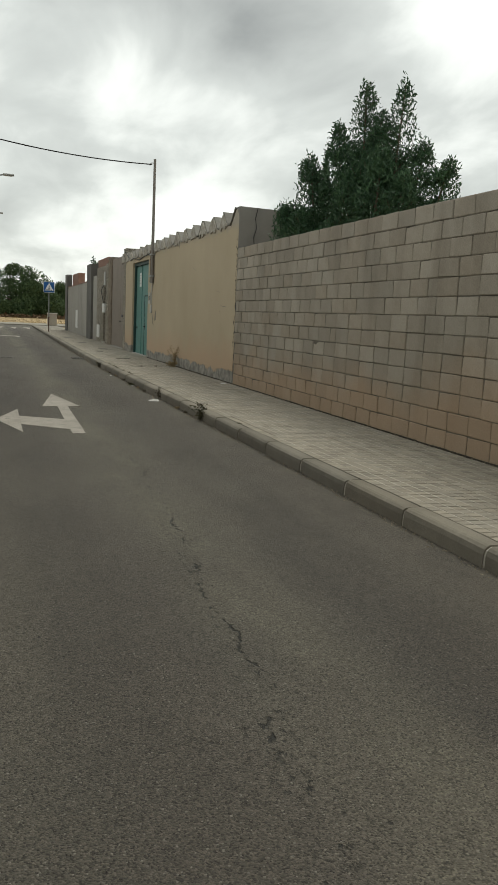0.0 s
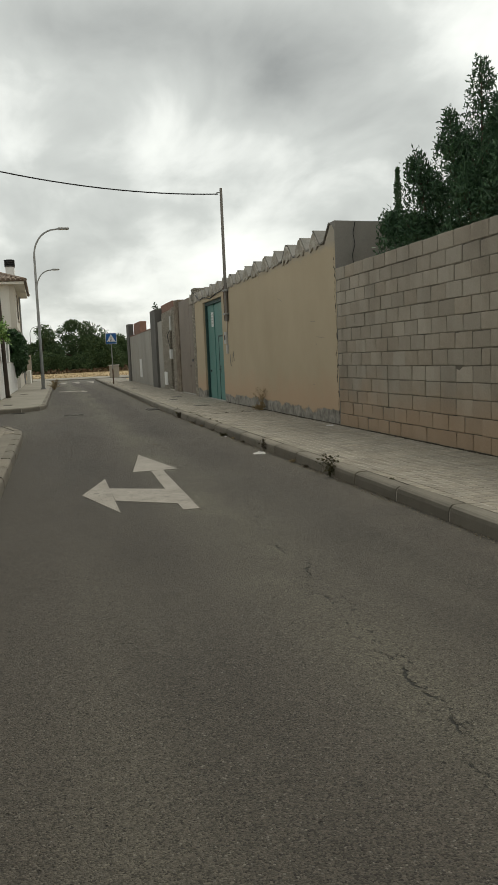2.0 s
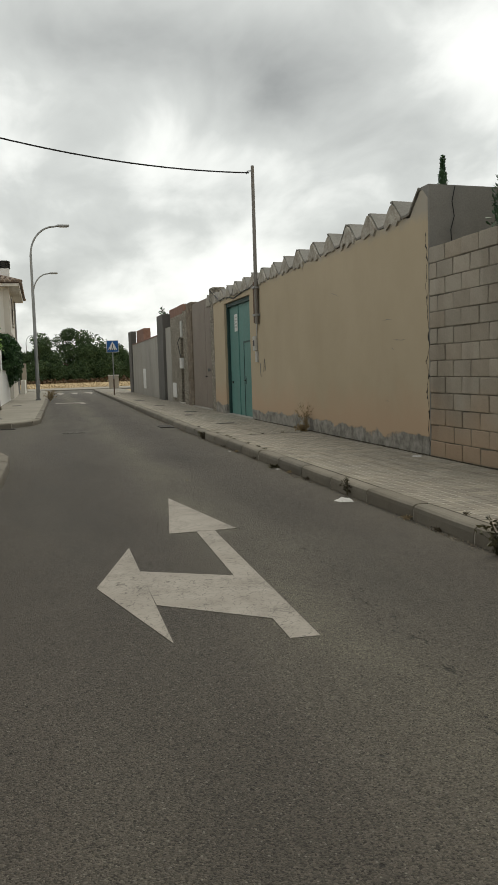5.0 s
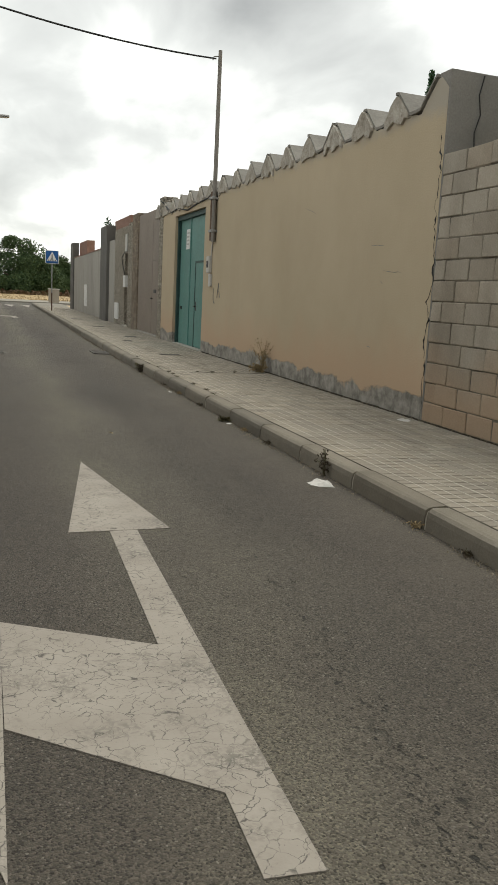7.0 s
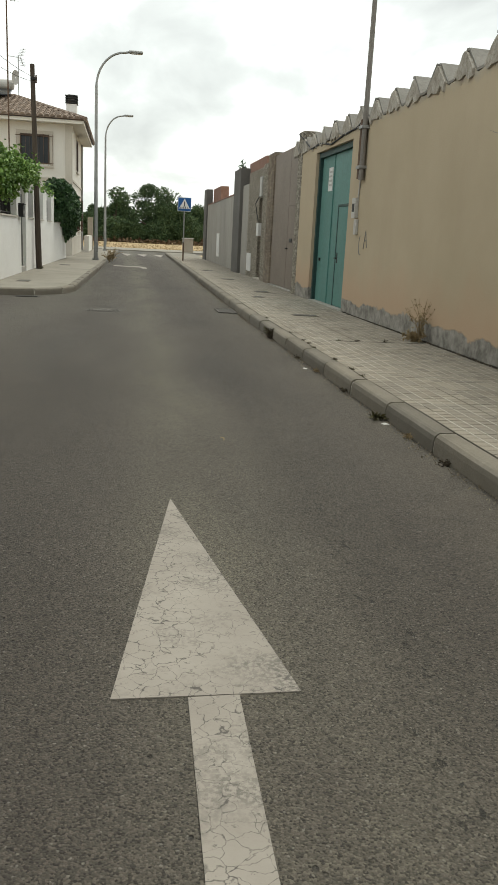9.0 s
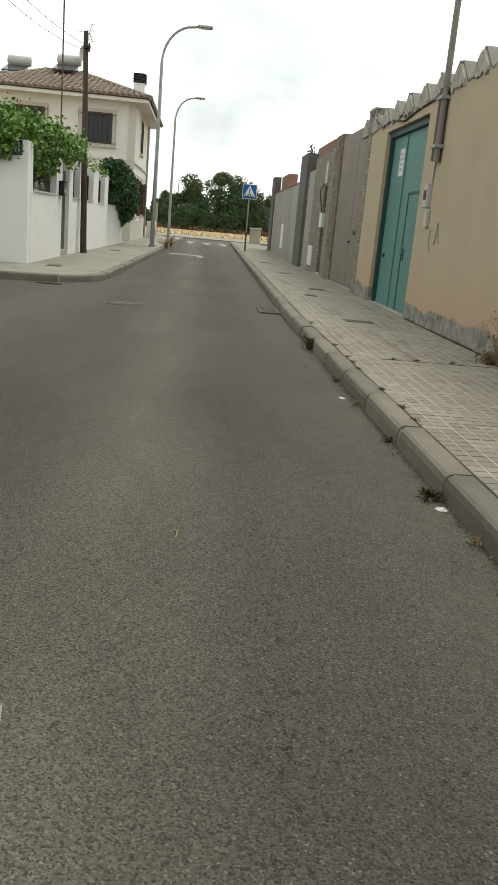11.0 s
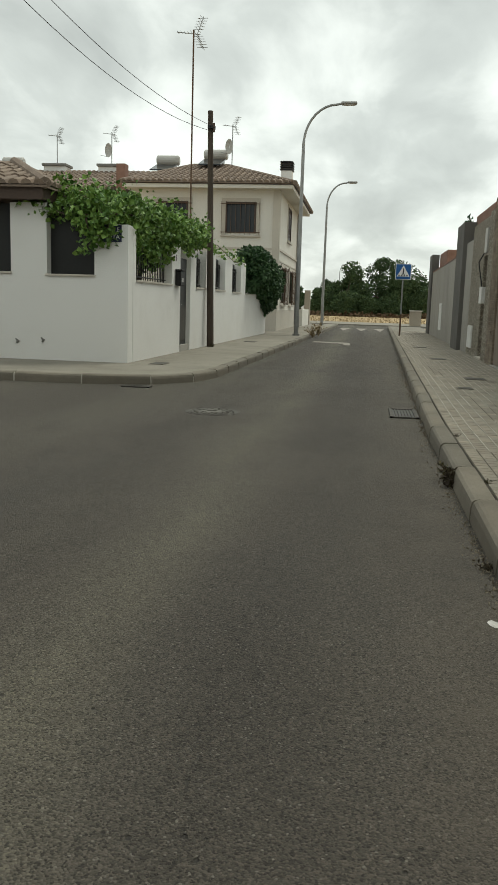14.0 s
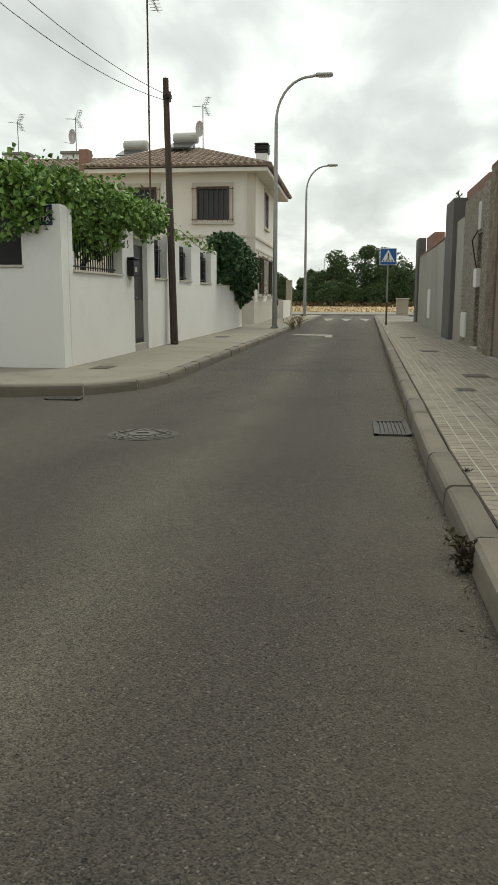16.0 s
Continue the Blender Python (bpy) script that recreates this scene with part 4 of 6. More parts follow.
def garden_door():
    d = thing("garden_door", (left_x(32.4) - 0.2, 32.4, 0.13), "dark iron garden door in a white wall", "door")
    x = left_x(32.4) - 0.08
    leaf = part("leaf", box(x - 0.03, 31.97, 0.27, x, 32.86, 2.15, bevel=0.004), M_BLACK, d)
    part("panel", box(x, 32.03, 0.35, x + 0.012, 32.80, 1.10, bevel=0.004), M_IRON, leaf)
    part("handle", tube([(x, 32.08, 1.15), (x + 0.05, 32.08, 1.15), (x + 0.05, 32.18, 1.15)], 0.011), M_STEEL, leaf)
    part("step", box(x - 0.05, 31.935, 0.10, x + 0.07, 32.895, 0.27, bevel=0.008), M_CEMENT2, d)
    m = thing("mailbox", (left_x(31.7) + 0.05, 31.7, 1.5), "black metal mailbox on a white pier", "mailbox")
    xm = left_x(31.7)
    part("body", box(xm, 31.48, 1.54, xm + 0.12, 31.84, 1.84, bevel=0.015), M_BLACK, m)
    part("lid", box(xm, 31.46, 1.845, xm + 0.15, 31.86, 1.875, bevel=0.008), M_BLACK, m)
    part("label", box(xm + 0.121, 31.56, 1.62, xm + 0.124, 31.72, 1.70), M_PLASTIC, m)
    num = thing("house_number", (xm + 0.003, 31.55, 2.08), "small dark house number on white pier", "house number")
    rot = Matrix(((0, 0, 1, left_x(31.5) + 0.004), (1, 0, 0, 31.55), (0, 1, 0, 2.10), (0, 0, 0, 1)))
    words("digit", "5", 0.20, rot, M_BLACK, num)
    s = thing("street_nameplate", (-4.97, 28.19, 2.18), "navy enamel street nameplate with white letters", "nameplate")
    part("plate", box(-5.16, 28.182, 2.17, -4.80, 28.20, 2.45, bevel=0.004), M_NAVY, s)
    rot = Matrix(((1, 0, 0, -4.86), (0, 0, -1, 28.178), (0, 1, 0, 2.37), (0, 0, 0, 1)))
    words("letters", "E", 0.10, rot, M_PWHITE, s, 0.002)
    rot = Matrix(((1, 0, 0, -4.93), (0, 0, -1, 28.178), (0, 1, 0, 2.25), (0, 0, 0, 1)))
    words("letters", "UTA", 0.10, rot, M_PWHITE, s, 0.002)


garden_door()


def tile_field(corners, spacing=0.24, r=0.085, lift=0.02):
    """Rows of half-round tiles over a sloping quad: eave a-b, ridge d-c."""
    a, b, c, d = (Vector(p) for p in corners)
    bm = bmesh.new()
    n = max(2, int((b - a).length / spacing))
    nrm = (b - a).cross(d - a).normalized()
    if nrm.z < 0:
        nrm = -nrm
    side = (b - a).normalized()
    slope_dir = (nrm.cross(side)).normalized()
    if slope_dir.z < 0:
        slope_dir = -slope_dir
    da, cb = d - a, c - b
    sd, sc = da.dot(side), (c - a).dot(side)
    L, H = (b - a).length, da.dot(slope_dir)
    for i in range(n):
        s = (i + 0.5) * L / n
        top = H
        if s < sd:
            top = H * s / sd
        elif s > sc:
            top = H * (L - s) / max(1e-6, L - sc)
        rows = max(1, int(top / 0.42))
        for j in range(rows):
            t0, t1 = top * j / rows, top * (j + 1) / rows
            ring = []
            for t, rr in ((t0, r), (t1 + 0.03, r * 0.86)):
                base = a + side * s + slope_dir * t + nrm * (lift * (1 if t == t0 else 0.2))
                ring.append([bm.verts.new(base + side * rr * math.cos(k * math.pi / 4) * 1.2 + nrm * rr * math.sin(k * math.pi / 4)) for k in range(5)])
            for k in range(4):
                bm.faces.new((ring[0][k], ring[0][k + 1], ring[1][k + 1], ring[1][k]))
            bm.faces.new(ring[0])
    return bm


def slab(corners, th, bm=None):
    bm = bm or bmesh.new()
    hi = [bm.verts.new(p) for p in corners]
    lo = [bm.verts.new((p[0], p[1], p[2] - th)) for p in corners]
    bm.faces.new(hi)
    bm.faces.new(lo[::-1])
    for i in range(len(hi)):
        j = (i + 1) % len(hi)
        bm.faces.new((lo[i], lo[j], hi[j], hi[i]))
    return bm


def porch():
    p = thing("porch", (-8, 30, 0), "low porch with dark timber eaves and old clay tiles", "porch")
    part("fascia", box(-12, 27.92, 2.82, -6.08, 27.99, 3.03, bevel=0.006), M_DOORW, p, "dark brown timber fascia")
    part("fascia", box(-6.15, 27.99, 2.82, -6.08, 31.5, 3.03, bevel=0.006), M_DOORW, p)
    part("soffit", box(-12, 27.99, 2.83, -6.15, 31.5, 2.87), M_DOORW, p)
    quad = [(-12, 27.85, 3.04), (-6.0, 27.85, 3.04), (-7.6, 30.3, 3.75), (-12, 30.3, 3.75)]
    part("roof_deck", slab(quad, 0.03), M_ROOF, p)
    quad2 = [(-6.0, 27.85, 3.04), (-6.0, 31.6, 3.04), (-7.6, 31.6, 3.75), (-7.6, 30.3, 3.75)]
    part("roof_deck", slab(quad2, 0.03), M_ROOF, p)
    t = part("roof_tile", tile_field(quad, 0.22, 0.085), M_ROOF, p)
    t["kind"] = "stuff"
    t = part("roof_tile", tile_field(quad2, 0.22, 0.085), M_ROOF, p)
    t["kind"] = "stuff"
    part("ridge", tube([(-6.02, 27.88, 3.08), (-7.6, 30.3, 3.80)], 0.10, n=8), M_ROOF, p)
    part("rear_wall", box(-12, 31.5, 0, -6.1, 31.7, 2.83), M_WHITE, p)


porch()


def barred_window(host, axis, c0, c1, z0, z1, face, grille):
    """A dark window with trim set on a wall facing -y ('y') or +x ('x')."""
    def bx(u0, w0, zz0, u1, w1, zz1, bm=None, bevel=0.0):
        # w: distance out of the wall
        if axis == 'y':
            return box(u0, face - w1, zz0, u1, face - w0, zz1, bm, bevel)
        return box(face + w0, u0, zz0, face + w1, u1, zz1, bm, bevel)
    w = part("window", bx(c0, 0.004, z0, c1, 0.02, z1), M_GLASS, host, "dark glazed window")
    fr = bx(c0 - 0.05, 0.002, z0, c0, 0.05, z1)
    bx(c1, 0.002, z0, c1 + 0.05, 0.05, z1, fr)
    bx(c0 - 0.05, 0.002, z1, c1 + 0.05, 0.05, z1 + 0.05, fr)
    part("frame", fr, M_DOORW, w)
    if axis == 'x':
        part("mullion", bx((c0 + c1) / 2 - 0.025, 0.02, z0, (c0 + c1) / 2 + 0.025, 0.04, z1), M_DOORW, w)
    tr = bx(c0 - 0.22, 0.001, z1 + 0.055, c1 + 0.22, 0.04, z1 + 0.20)
    bx(c0 - 0.22, 0.001, z0 - 0.10, c0 - 0.055, 0.03, z1 + 0.05, tr)
    bx(c1 + 0.055, 0.001, z0 - 0.10, c1 + 0.22, 0.03, z1 + 0.05, tr)
    part("surround", tr, M_STRIP, w)
    part("sill", bx(c0 - 0.25, 0.002, z0 - 0.16, c1 + 0.25, 0.10, z0 - 0.10, None, 0.006), M_STRIP, w)
    if not grille:
        return
    g = bmesh.new()
    n = max(3, int((c1 - c0 + 0.4) / 0.19))
    for i in range(n + 1):
        u = c0 - 0.2 + (c1 - c0 + 0.4) * i / n
        bx(u - 0.006, 0.16, z0 - 0.08, u + 0.006, 0.172, z1 + 0.05, g)
    for zz in (z0, z1 - 0.05):
        bx(c0 - 0.24, 0.15, zz, c1 + 0.24, 0.185, zz + 0.025, g)
        for u in (c0 - 0.2, c1 + 0.18):
            bx(u, 0.0, zz, u + 0.02, 0.16, zz + 0.02, g)
    part("grille", g, M_RUST, w, "brown iron window grille")


def villa():
    h = thing("house", (-7.5, 53, 0), "two-storey cream house with hipped clay tile roof", "house")
    xe = -4.32
    part("wall", box(-10.2, 48.5, 0, xe, 57.6, 5.78), M_CREAM, h)
    part("plinth", box(-10.2, 48.47, 0, xe + 0.03, 57.63, 0.98), M_STRIP, h)
    st = box(-10.2, 48.44, 3.42, xe + 0.06, 57.66, 3.50)
    part("string_course", st, M_STRIP, h)
    part("string_course", box(-10.2, 48.46, 2.98, xe + 0.04, 57.64, 3.04), M_STRIP, h)
    for y0, y1 in ((48.45, 48.75), (57.4, 57.65)):
        part("corner_strip", box(xe - 0.25, y0, 0.98, xe + 0.05, y1, 5.78), M_STRIP, h)
    sof = box(-10.75, 47.95, 5.78, -3.75, 58.15, 5.92)
    part("soffit", sof, M_CREAM, h)
    part("gutter", box(-10.8, 47.88, 5.93, -3.68, 58.2, 5.985, bevel=0.01), M_DOORW, h)
    A, B, C, D = (-10.8, 47.85, 5.99), (-3.65, 47.85, 5.99), (-3.65, 58.2, 5.99), (-10.8, 58.2, 5.99)
    R0, R1 = (-8.9, 53, 7.42), (-7.2, 53, 7.42)
    rf = part("roof", slab([A, B, R1, R0], 0.03), M_ROOF, h)
    part("roof", slab([B, C, R1], 0.03), M_ROOF, h)
    part("roof", slab([C, D, R0, R1], 0.03), M_ROOF, h)
    part("roof", slab([D, A, R0], 0.03), M_ROOF, h)
    for q in ([A, B, R1, R0], [B, C, R1, R1], [D, A, R0, R0]):
        t = part("roof_tile", tile_field(q, 0.25, 0.09), M_ROOF, rf)
        t["kind"] = "stuff"
    for a, b in ((B, R1), (C, R1), (A, R0), (D, R0), (R0, R1)):
        part("ridge_tile", tube([a, b], 0.10, n=7), M_ROOF, rf)
    barred_window(h, 'y', -6.47, -5.31, 4.07, 5.25, 48.5, True)
    barred_window(h, 'y', -9.3, -8.14, 4.07, 5.25, 48.5, True)
    barred_window(h, 'x', 52.4, 53.6, 4.15, 5.5, xe, False)
    barred_window(h, 'x', 50.2, 51.9, 1.3, 2.75, xe, True)
    barred_window(h, 'x', 54.0, 55.6, 1.3, 2.75, xe, True)
    ch = part("chimney", box(-4.85, 53.6, 6.2, -4.35, 54.3, 7.35), M_WHITE, h)
    cap = bmesh.new()
    for i in range(4):
        box(-4.9 , 53.55, 7.38 + i * 0.11, -4.3, 54.35, 7.43 + i * 0.11, cap)
    part("cap", cap, M_BLACK, ch, "dark slatted chimney cap")
    part("flue", box(-4.78, 53.7, 7.35, -4.42, 54.2, 7.80), M_CEMENT, ch)
    part("drainpipe", tube([(xe + 0.08, 57.2, 5.8), (xe + 0.08, 57.2, 0.2)], 0.045), M_STEEL, h)
    # terrace of houses beyond
    w = thing("terrace_house", (-18, 55, 0), "row of cream houses with long tiled roof", "house")
    part("wall", box(-40, 50.6, 0, -10.9, 59.5, 5.8), M_CREAM, w)
    q = [(-40, 50.0, 5.95), (-10.9, 50.0, 5.95), (-10.9, 55, 7.42), (-40, 55, 7.42)]
    wr = part("roof", slab(q, 0.06), M_ROOF, w)
    part("roof", slab([(-40, 60, 5.95), (-10.9, 60, 5.95), (-10.9, 55, 7.42), (-40, 55, 7.42)], 0.06), M_ROOF, w)
    t = part("roof_tile", tile_field([(-26, 50.0, 5.95), (-10.9, 50.0, 5.95), (-10.9, 55, 7.42), (-26, 55, 7.42)], 0.25, 0.09), M_ROOF, wr)
    t["kind"] = "stuff"
    part("gutter", box(-40, 49.95, 5.80, -10.9, 50.05, 5.93, bevel=0.01), M_DOORW, w)
    part("party_pier", box(-11.6, 49.9, 5.5, -11.2, 50.4, 7.0, bevel=0.01), M_BRICK, w, "brick party-wall pier")
    for x in (-16.2, -13.4):
        c = part("chimney", box(x - 0.55, 54.6, 7.2, x + 0.55, 55.4, 7.62), M_WHITE, w)
        part("cap", box(x - 0.62, 54.5, 7.62, x + 0.62, 55.5, 7.74, bevel=0.01), M_CEMENT, c)
    barred_window(w, 'y', -14.2, -13.0, 4.0, 5.2, 50.6, True)


villa()


def solar_tank(x, y, z):
    t = thing("solar_water_heater", (x, y, z), "white cylindrical solar water tank on the roof", "water heater", "roof tanks")
    part("tank", tube([(x - 0.55, y, z + 0.33), (x - 0.5, y, z + 0.33), (x + 0.5, y, z + 0.33), (x + 0.55, y, z + 0.33)], [0.17, 0.235, 0.235, 0.17], n=16), M_PLASTIC, t)
    for dx in (-0.35, 0.35):
        part("leg", box(x + dx - 0.02, y - 0.2, z - 0.5, x + dx + 0.02, y + 0.2, z + 0.14), M_STEEL, t)
    part("collector", slab([(x - 0.5, y - 0.3, z + 0.1), (x + 0.5, y - 0.3, z + 0.1), (x + 0.5, y - 1.6, z - 0.32), (x - 0.5, y - 1.6, z - 0.32)], 0.06), M_GLASS, t)


for p in ((-7.85, 53.2, 7.62), (-10.35, 54.2, 7.52), (-18.3, 54.6, 7.45)):
    solar_tank(*p)


def antenna(x, y, z0, z1, dish, metal=M_STEEL):
    a = thing("tv_antenna", (x, y, z0), "thin steel television antenna mast" + (" with dish" if dish else ""), "antenna", "roof antennas")
    part("mast", tube([(x, y, z0), (x, y, z1)], 0.022, n=6), metal, a)
    boom = tube([(x - 0.45, y, z1 - 0.05), (x + 0.18, y, z1 - 0.12)], 0.012, n=5)
    part("boom", boom, M_STEEL, a)
    g = bmesh.new()
    for s in (-1, 1):
        for i in range(5):
            zz = z1 - 0.08 + s * (0.08 + i * 0.07)
            xx = x + 0.12 + 0.03 * i
            tube([(xx - 0.03, y - 0.22, zz), (xx + 0.02, y + 0.22, zz)], 0.007, g, n=4)
            tube([(xx - 0.14, y, zz), (xx + 0.14, y, zz)], 0.007, g, n=4)
        tube([(x + 0.1, y, z1 - 0.1), (x + 0.26, y, z1 - 0.08 + s * 0.40)], 0.009, g, n=4)
    for i in range(6):
        tube([(x - 0.42 + i * 0.09, y - 0.12, z1 - 0.06), (x - 0.42 + i * 0.09, y + 0.12, z1 - 0.06)], 0.006, g, n=4)
    part("element", g, M_STEEL, a)
    if dish:
        bm = bmesh.new()
        zc = z0 + (z1 - z0) * 0.45
        rings = []
        for r, d in ((0.02, 0.0), (0.18, 0.02), (0.33, 0.07), (0.34, 0.075)):
            rings.append([bm.verts.new((x - 0.12 + 0.18 * math.cos(k * math.tau / 14) * r / 0.34, y - 0.1 - d, zc + r * math.sin(k * math.tau / 14))) for k in range(14)])
        for q0, q1 in zip(rings, rings[1:]):
            for k in range(14):
                bm.faces.new((q0[k], q0[(k + 1) % 14], q1[(k + 1) % 14], q1[k]))
        d = part("dish", bm, M_PLASTIC, a, "pale grey satellite dish")
        part("feed_arm", tube([(x - 0.12, y - 0.12, zc - 0.3), (x - 0.5, y - 0.2, zc - 0.25)], 0.012, n=5), M_STEEL, d)


antenna(-7.05, 52.9, 7.4, 9.25, True)
antenna(-13.4, 55, 7.7, 9.3, True)
antenna(-16.2, 55, 7.7, 9.2, False)
antenna(-5.52, 37.0, 0.0, 8.28, False, M_RUST)


def timber_pole(x, y, top, tilt):
    p = thing("utility_pole", (x, y, PZ), "dark tarred timber utility pole", "utility pole")
    part("shaft", tube([(x, y, 0.05), (x + tilt, y, top)], [0.088, 0.062], n=10), M_WOODP, p)
    part("bracket", box(x + tilt - 0.04, y - 0.12, top - 0.42, x + tilt + 0.13, y + 0.02, top - 0.34, bevel=0.006), M_BLACK, p)
    for z in (top - 0.38, top - 0.5):
        part("insulator", tube([(x + tilt + 0.11, y - 0.1, z), (x + tilt + 0.11, y - 0.1, z + 0.09)], [0.03, 0.02], n=8), M_DOORW, p)


timber_pole(-4.42, 34.5, 5.69, -0.12)
timber_pole(-7.4, 19.9, 8.6, 0.0)
cable("overhead_cable", (-4.5, 34.4, 5.34), (-7.3, 19.9, 8.4), 0.95, 0.006)
cable("overhead_cable", (-4.5, 34.4, 5.22), (-7.5, 19.9, 8.3), 1.15, 0.006)


def street_lamp(x, y, tip):
    s = thing("street_lamp", (x, y, PZ), "tall galvanised street lamp with curved arm", "street lamp", "street lamps")
    pts = [(x, y, 0.1), (x, y, 6.75)]
    w = tip - x
    for a in np.linspace(0.15, math.pi / 2, 9):
        pts.append((x + w * 0.62 * (1 - math.cos(a)), y, 6.75 + 1.32 * math.sin(a)))
    pts.append((tip - 0.45, y, 8.12))
    rad = [0.085, 0.055] + [0.042] * 10
    part("pole", tube(pts, rad, n=10), M_STEEL, s)
    part("base_door", box(x + 0.03, y - 0.10, 0.45, x + 0.10, y - 0.03, 0.85, bevel=0.004), M_STEEL, s)
    hd = part("head", box(tip - 0.55, y - 0.12, 8.06, tip, y + 0.12, 8.16, bevel=0.03), M_STEEL, s)
    part("lens", box(tip - 0.45, y - 0.09, 8.045, tip - 0.08, y + 0.09, 8.062, bevel=0.005), M_PLASTIC, hd)
    part("collar", tube([(x, y, 0.12), (x, y, 0.20)], 0.13, n=10), M_STEEL, s)


street_lamp(-3.09, 44.2, -1.30)
street_lamp(-3.1, 62.3, -1.45)
street_lamp(-5.0, 150, -3.2)
setting("lamp_footing", box(-5.5, 149.5, -0.3, -4.5, 150.5, 0.1), M_SLAB, "concrete footing in the field", "footing")


# ---- iron covers ----
def round_cover(x, y, r):
    m = thing("manhole_cover", (x, y, 0), "round cast-iron manhole cover worn pale", "manhole cover")
    part("rim", tube([(x, y, -0.02), (x, y, 0.004)], r + 0.03, n=32), M_IRON, m)
    part("lid", tube([(x, y, -0.02), (x, y, 0.007)], r, n=32), M_IRON, m)
    ribs = bmesh.new()
    for i in range(18):
        a = i * math.tau / 18
        for r0, r1 in ((0.06, 0.12), (0.15, 0.21), (0.23, r - 0.02)):
            b = a + (0.17 if r0 == 0.15 else 0)
            c, s = math.cos(b), math.sin(b)
            prism([(x + c * r0 - s * 0.012, y + s * r0 + c * 0.012), (x + c * r0 + s * 0.012, y + s * r0 - c * 0.012), (x + c * r1 + s * 0.02, y + s * r1 - c * 0.02), (x + c * r1 - s * 0.02, y + s * r1 + c * 0.02)], 0.006, 0.013, ribs)
    part("ribs", ribs, M_RIB, m)["kind"] = "stuff"


round_cover(-2.30, 23.4, 0.27)


def drain(x0, y0, x1, y1, along='y'):
    d = thing("drain_grate", ((x0 + x1) / 2, (y0 + y1) / 2, 0), "rusty iron gully grate in the gutter", "drain", "gully grates")
    # flat black slab: the shade of the hollow below the bars, put in as colour
    part("pit", box(x0, y0, -0.02, x1, y1, 0.003), M_BLACK, d)
    fr = bmesh.new()
    for q in ((x0, y0, x1, y0 + 0.03), (x0, y1 - 0.03, x1, y1), (x0, y0, x0 + 0.03, y1), (x1 - 0.03, y0, x1, y1)):
        box(q[0], q[1], 0.0, q[2], q[3], 0.018, fr)
    part("frame", fr, M_IRON, d)
    n = 9
    for i in range(1, n):
        if along == 'y':
            x = x0 + (x1 - x0) * i / n
            part("bar", box(x - 0.01, y0 + 0.03, 0.0, x + 0.01, y1 - 0.03, 0.015), M_IRON, d)
        else:
            y = y0 + (y1 - y0) * i / n
            part("bar", box(x0 + 0.03, y - 0.01, 0.0, x1 - 0.03, y + 0.01, 0.015), M_IRON, d)


drain(-0.32, 23.62, 0.0, 24.4)
drain(-4.0, 25.55, -3.6, 25.72)


def flat_cover(x, y, w, l):
    c = thing("footway_cover", (x, y, PZ), "small square iron cover in the footway", "access cover", "footway covers")
    part("frame", box(x - w / 2, y - l / 2, PZ - 0.02, x + w / 2, y + l / 2, PZ + 0.006), M_KERB, c)
    part("lid", box(x - w / 2 + 0.025, y - l / 2 + 0.025, PZ - 0.02, x + w / 2 - 0.025, y + l / 2 - 0.025, PZ + 0.01), M_IRON, c)


for x, y, w, l in ((1.0, 33.0, 0.35, 0.4), (1.14, 27.9, 0.33, 0.4), (0.78, 26.2, 0.22, 0.3), (0.92, 22.3, 0.4, 0.25), (0.95, 38.5, 0.4, 0.4), (-4.17, 28.4, 0.28, 0.5), (-3.9, 38.0, 0.35, 0.5)):
    flat_cover(x, y, w, l)


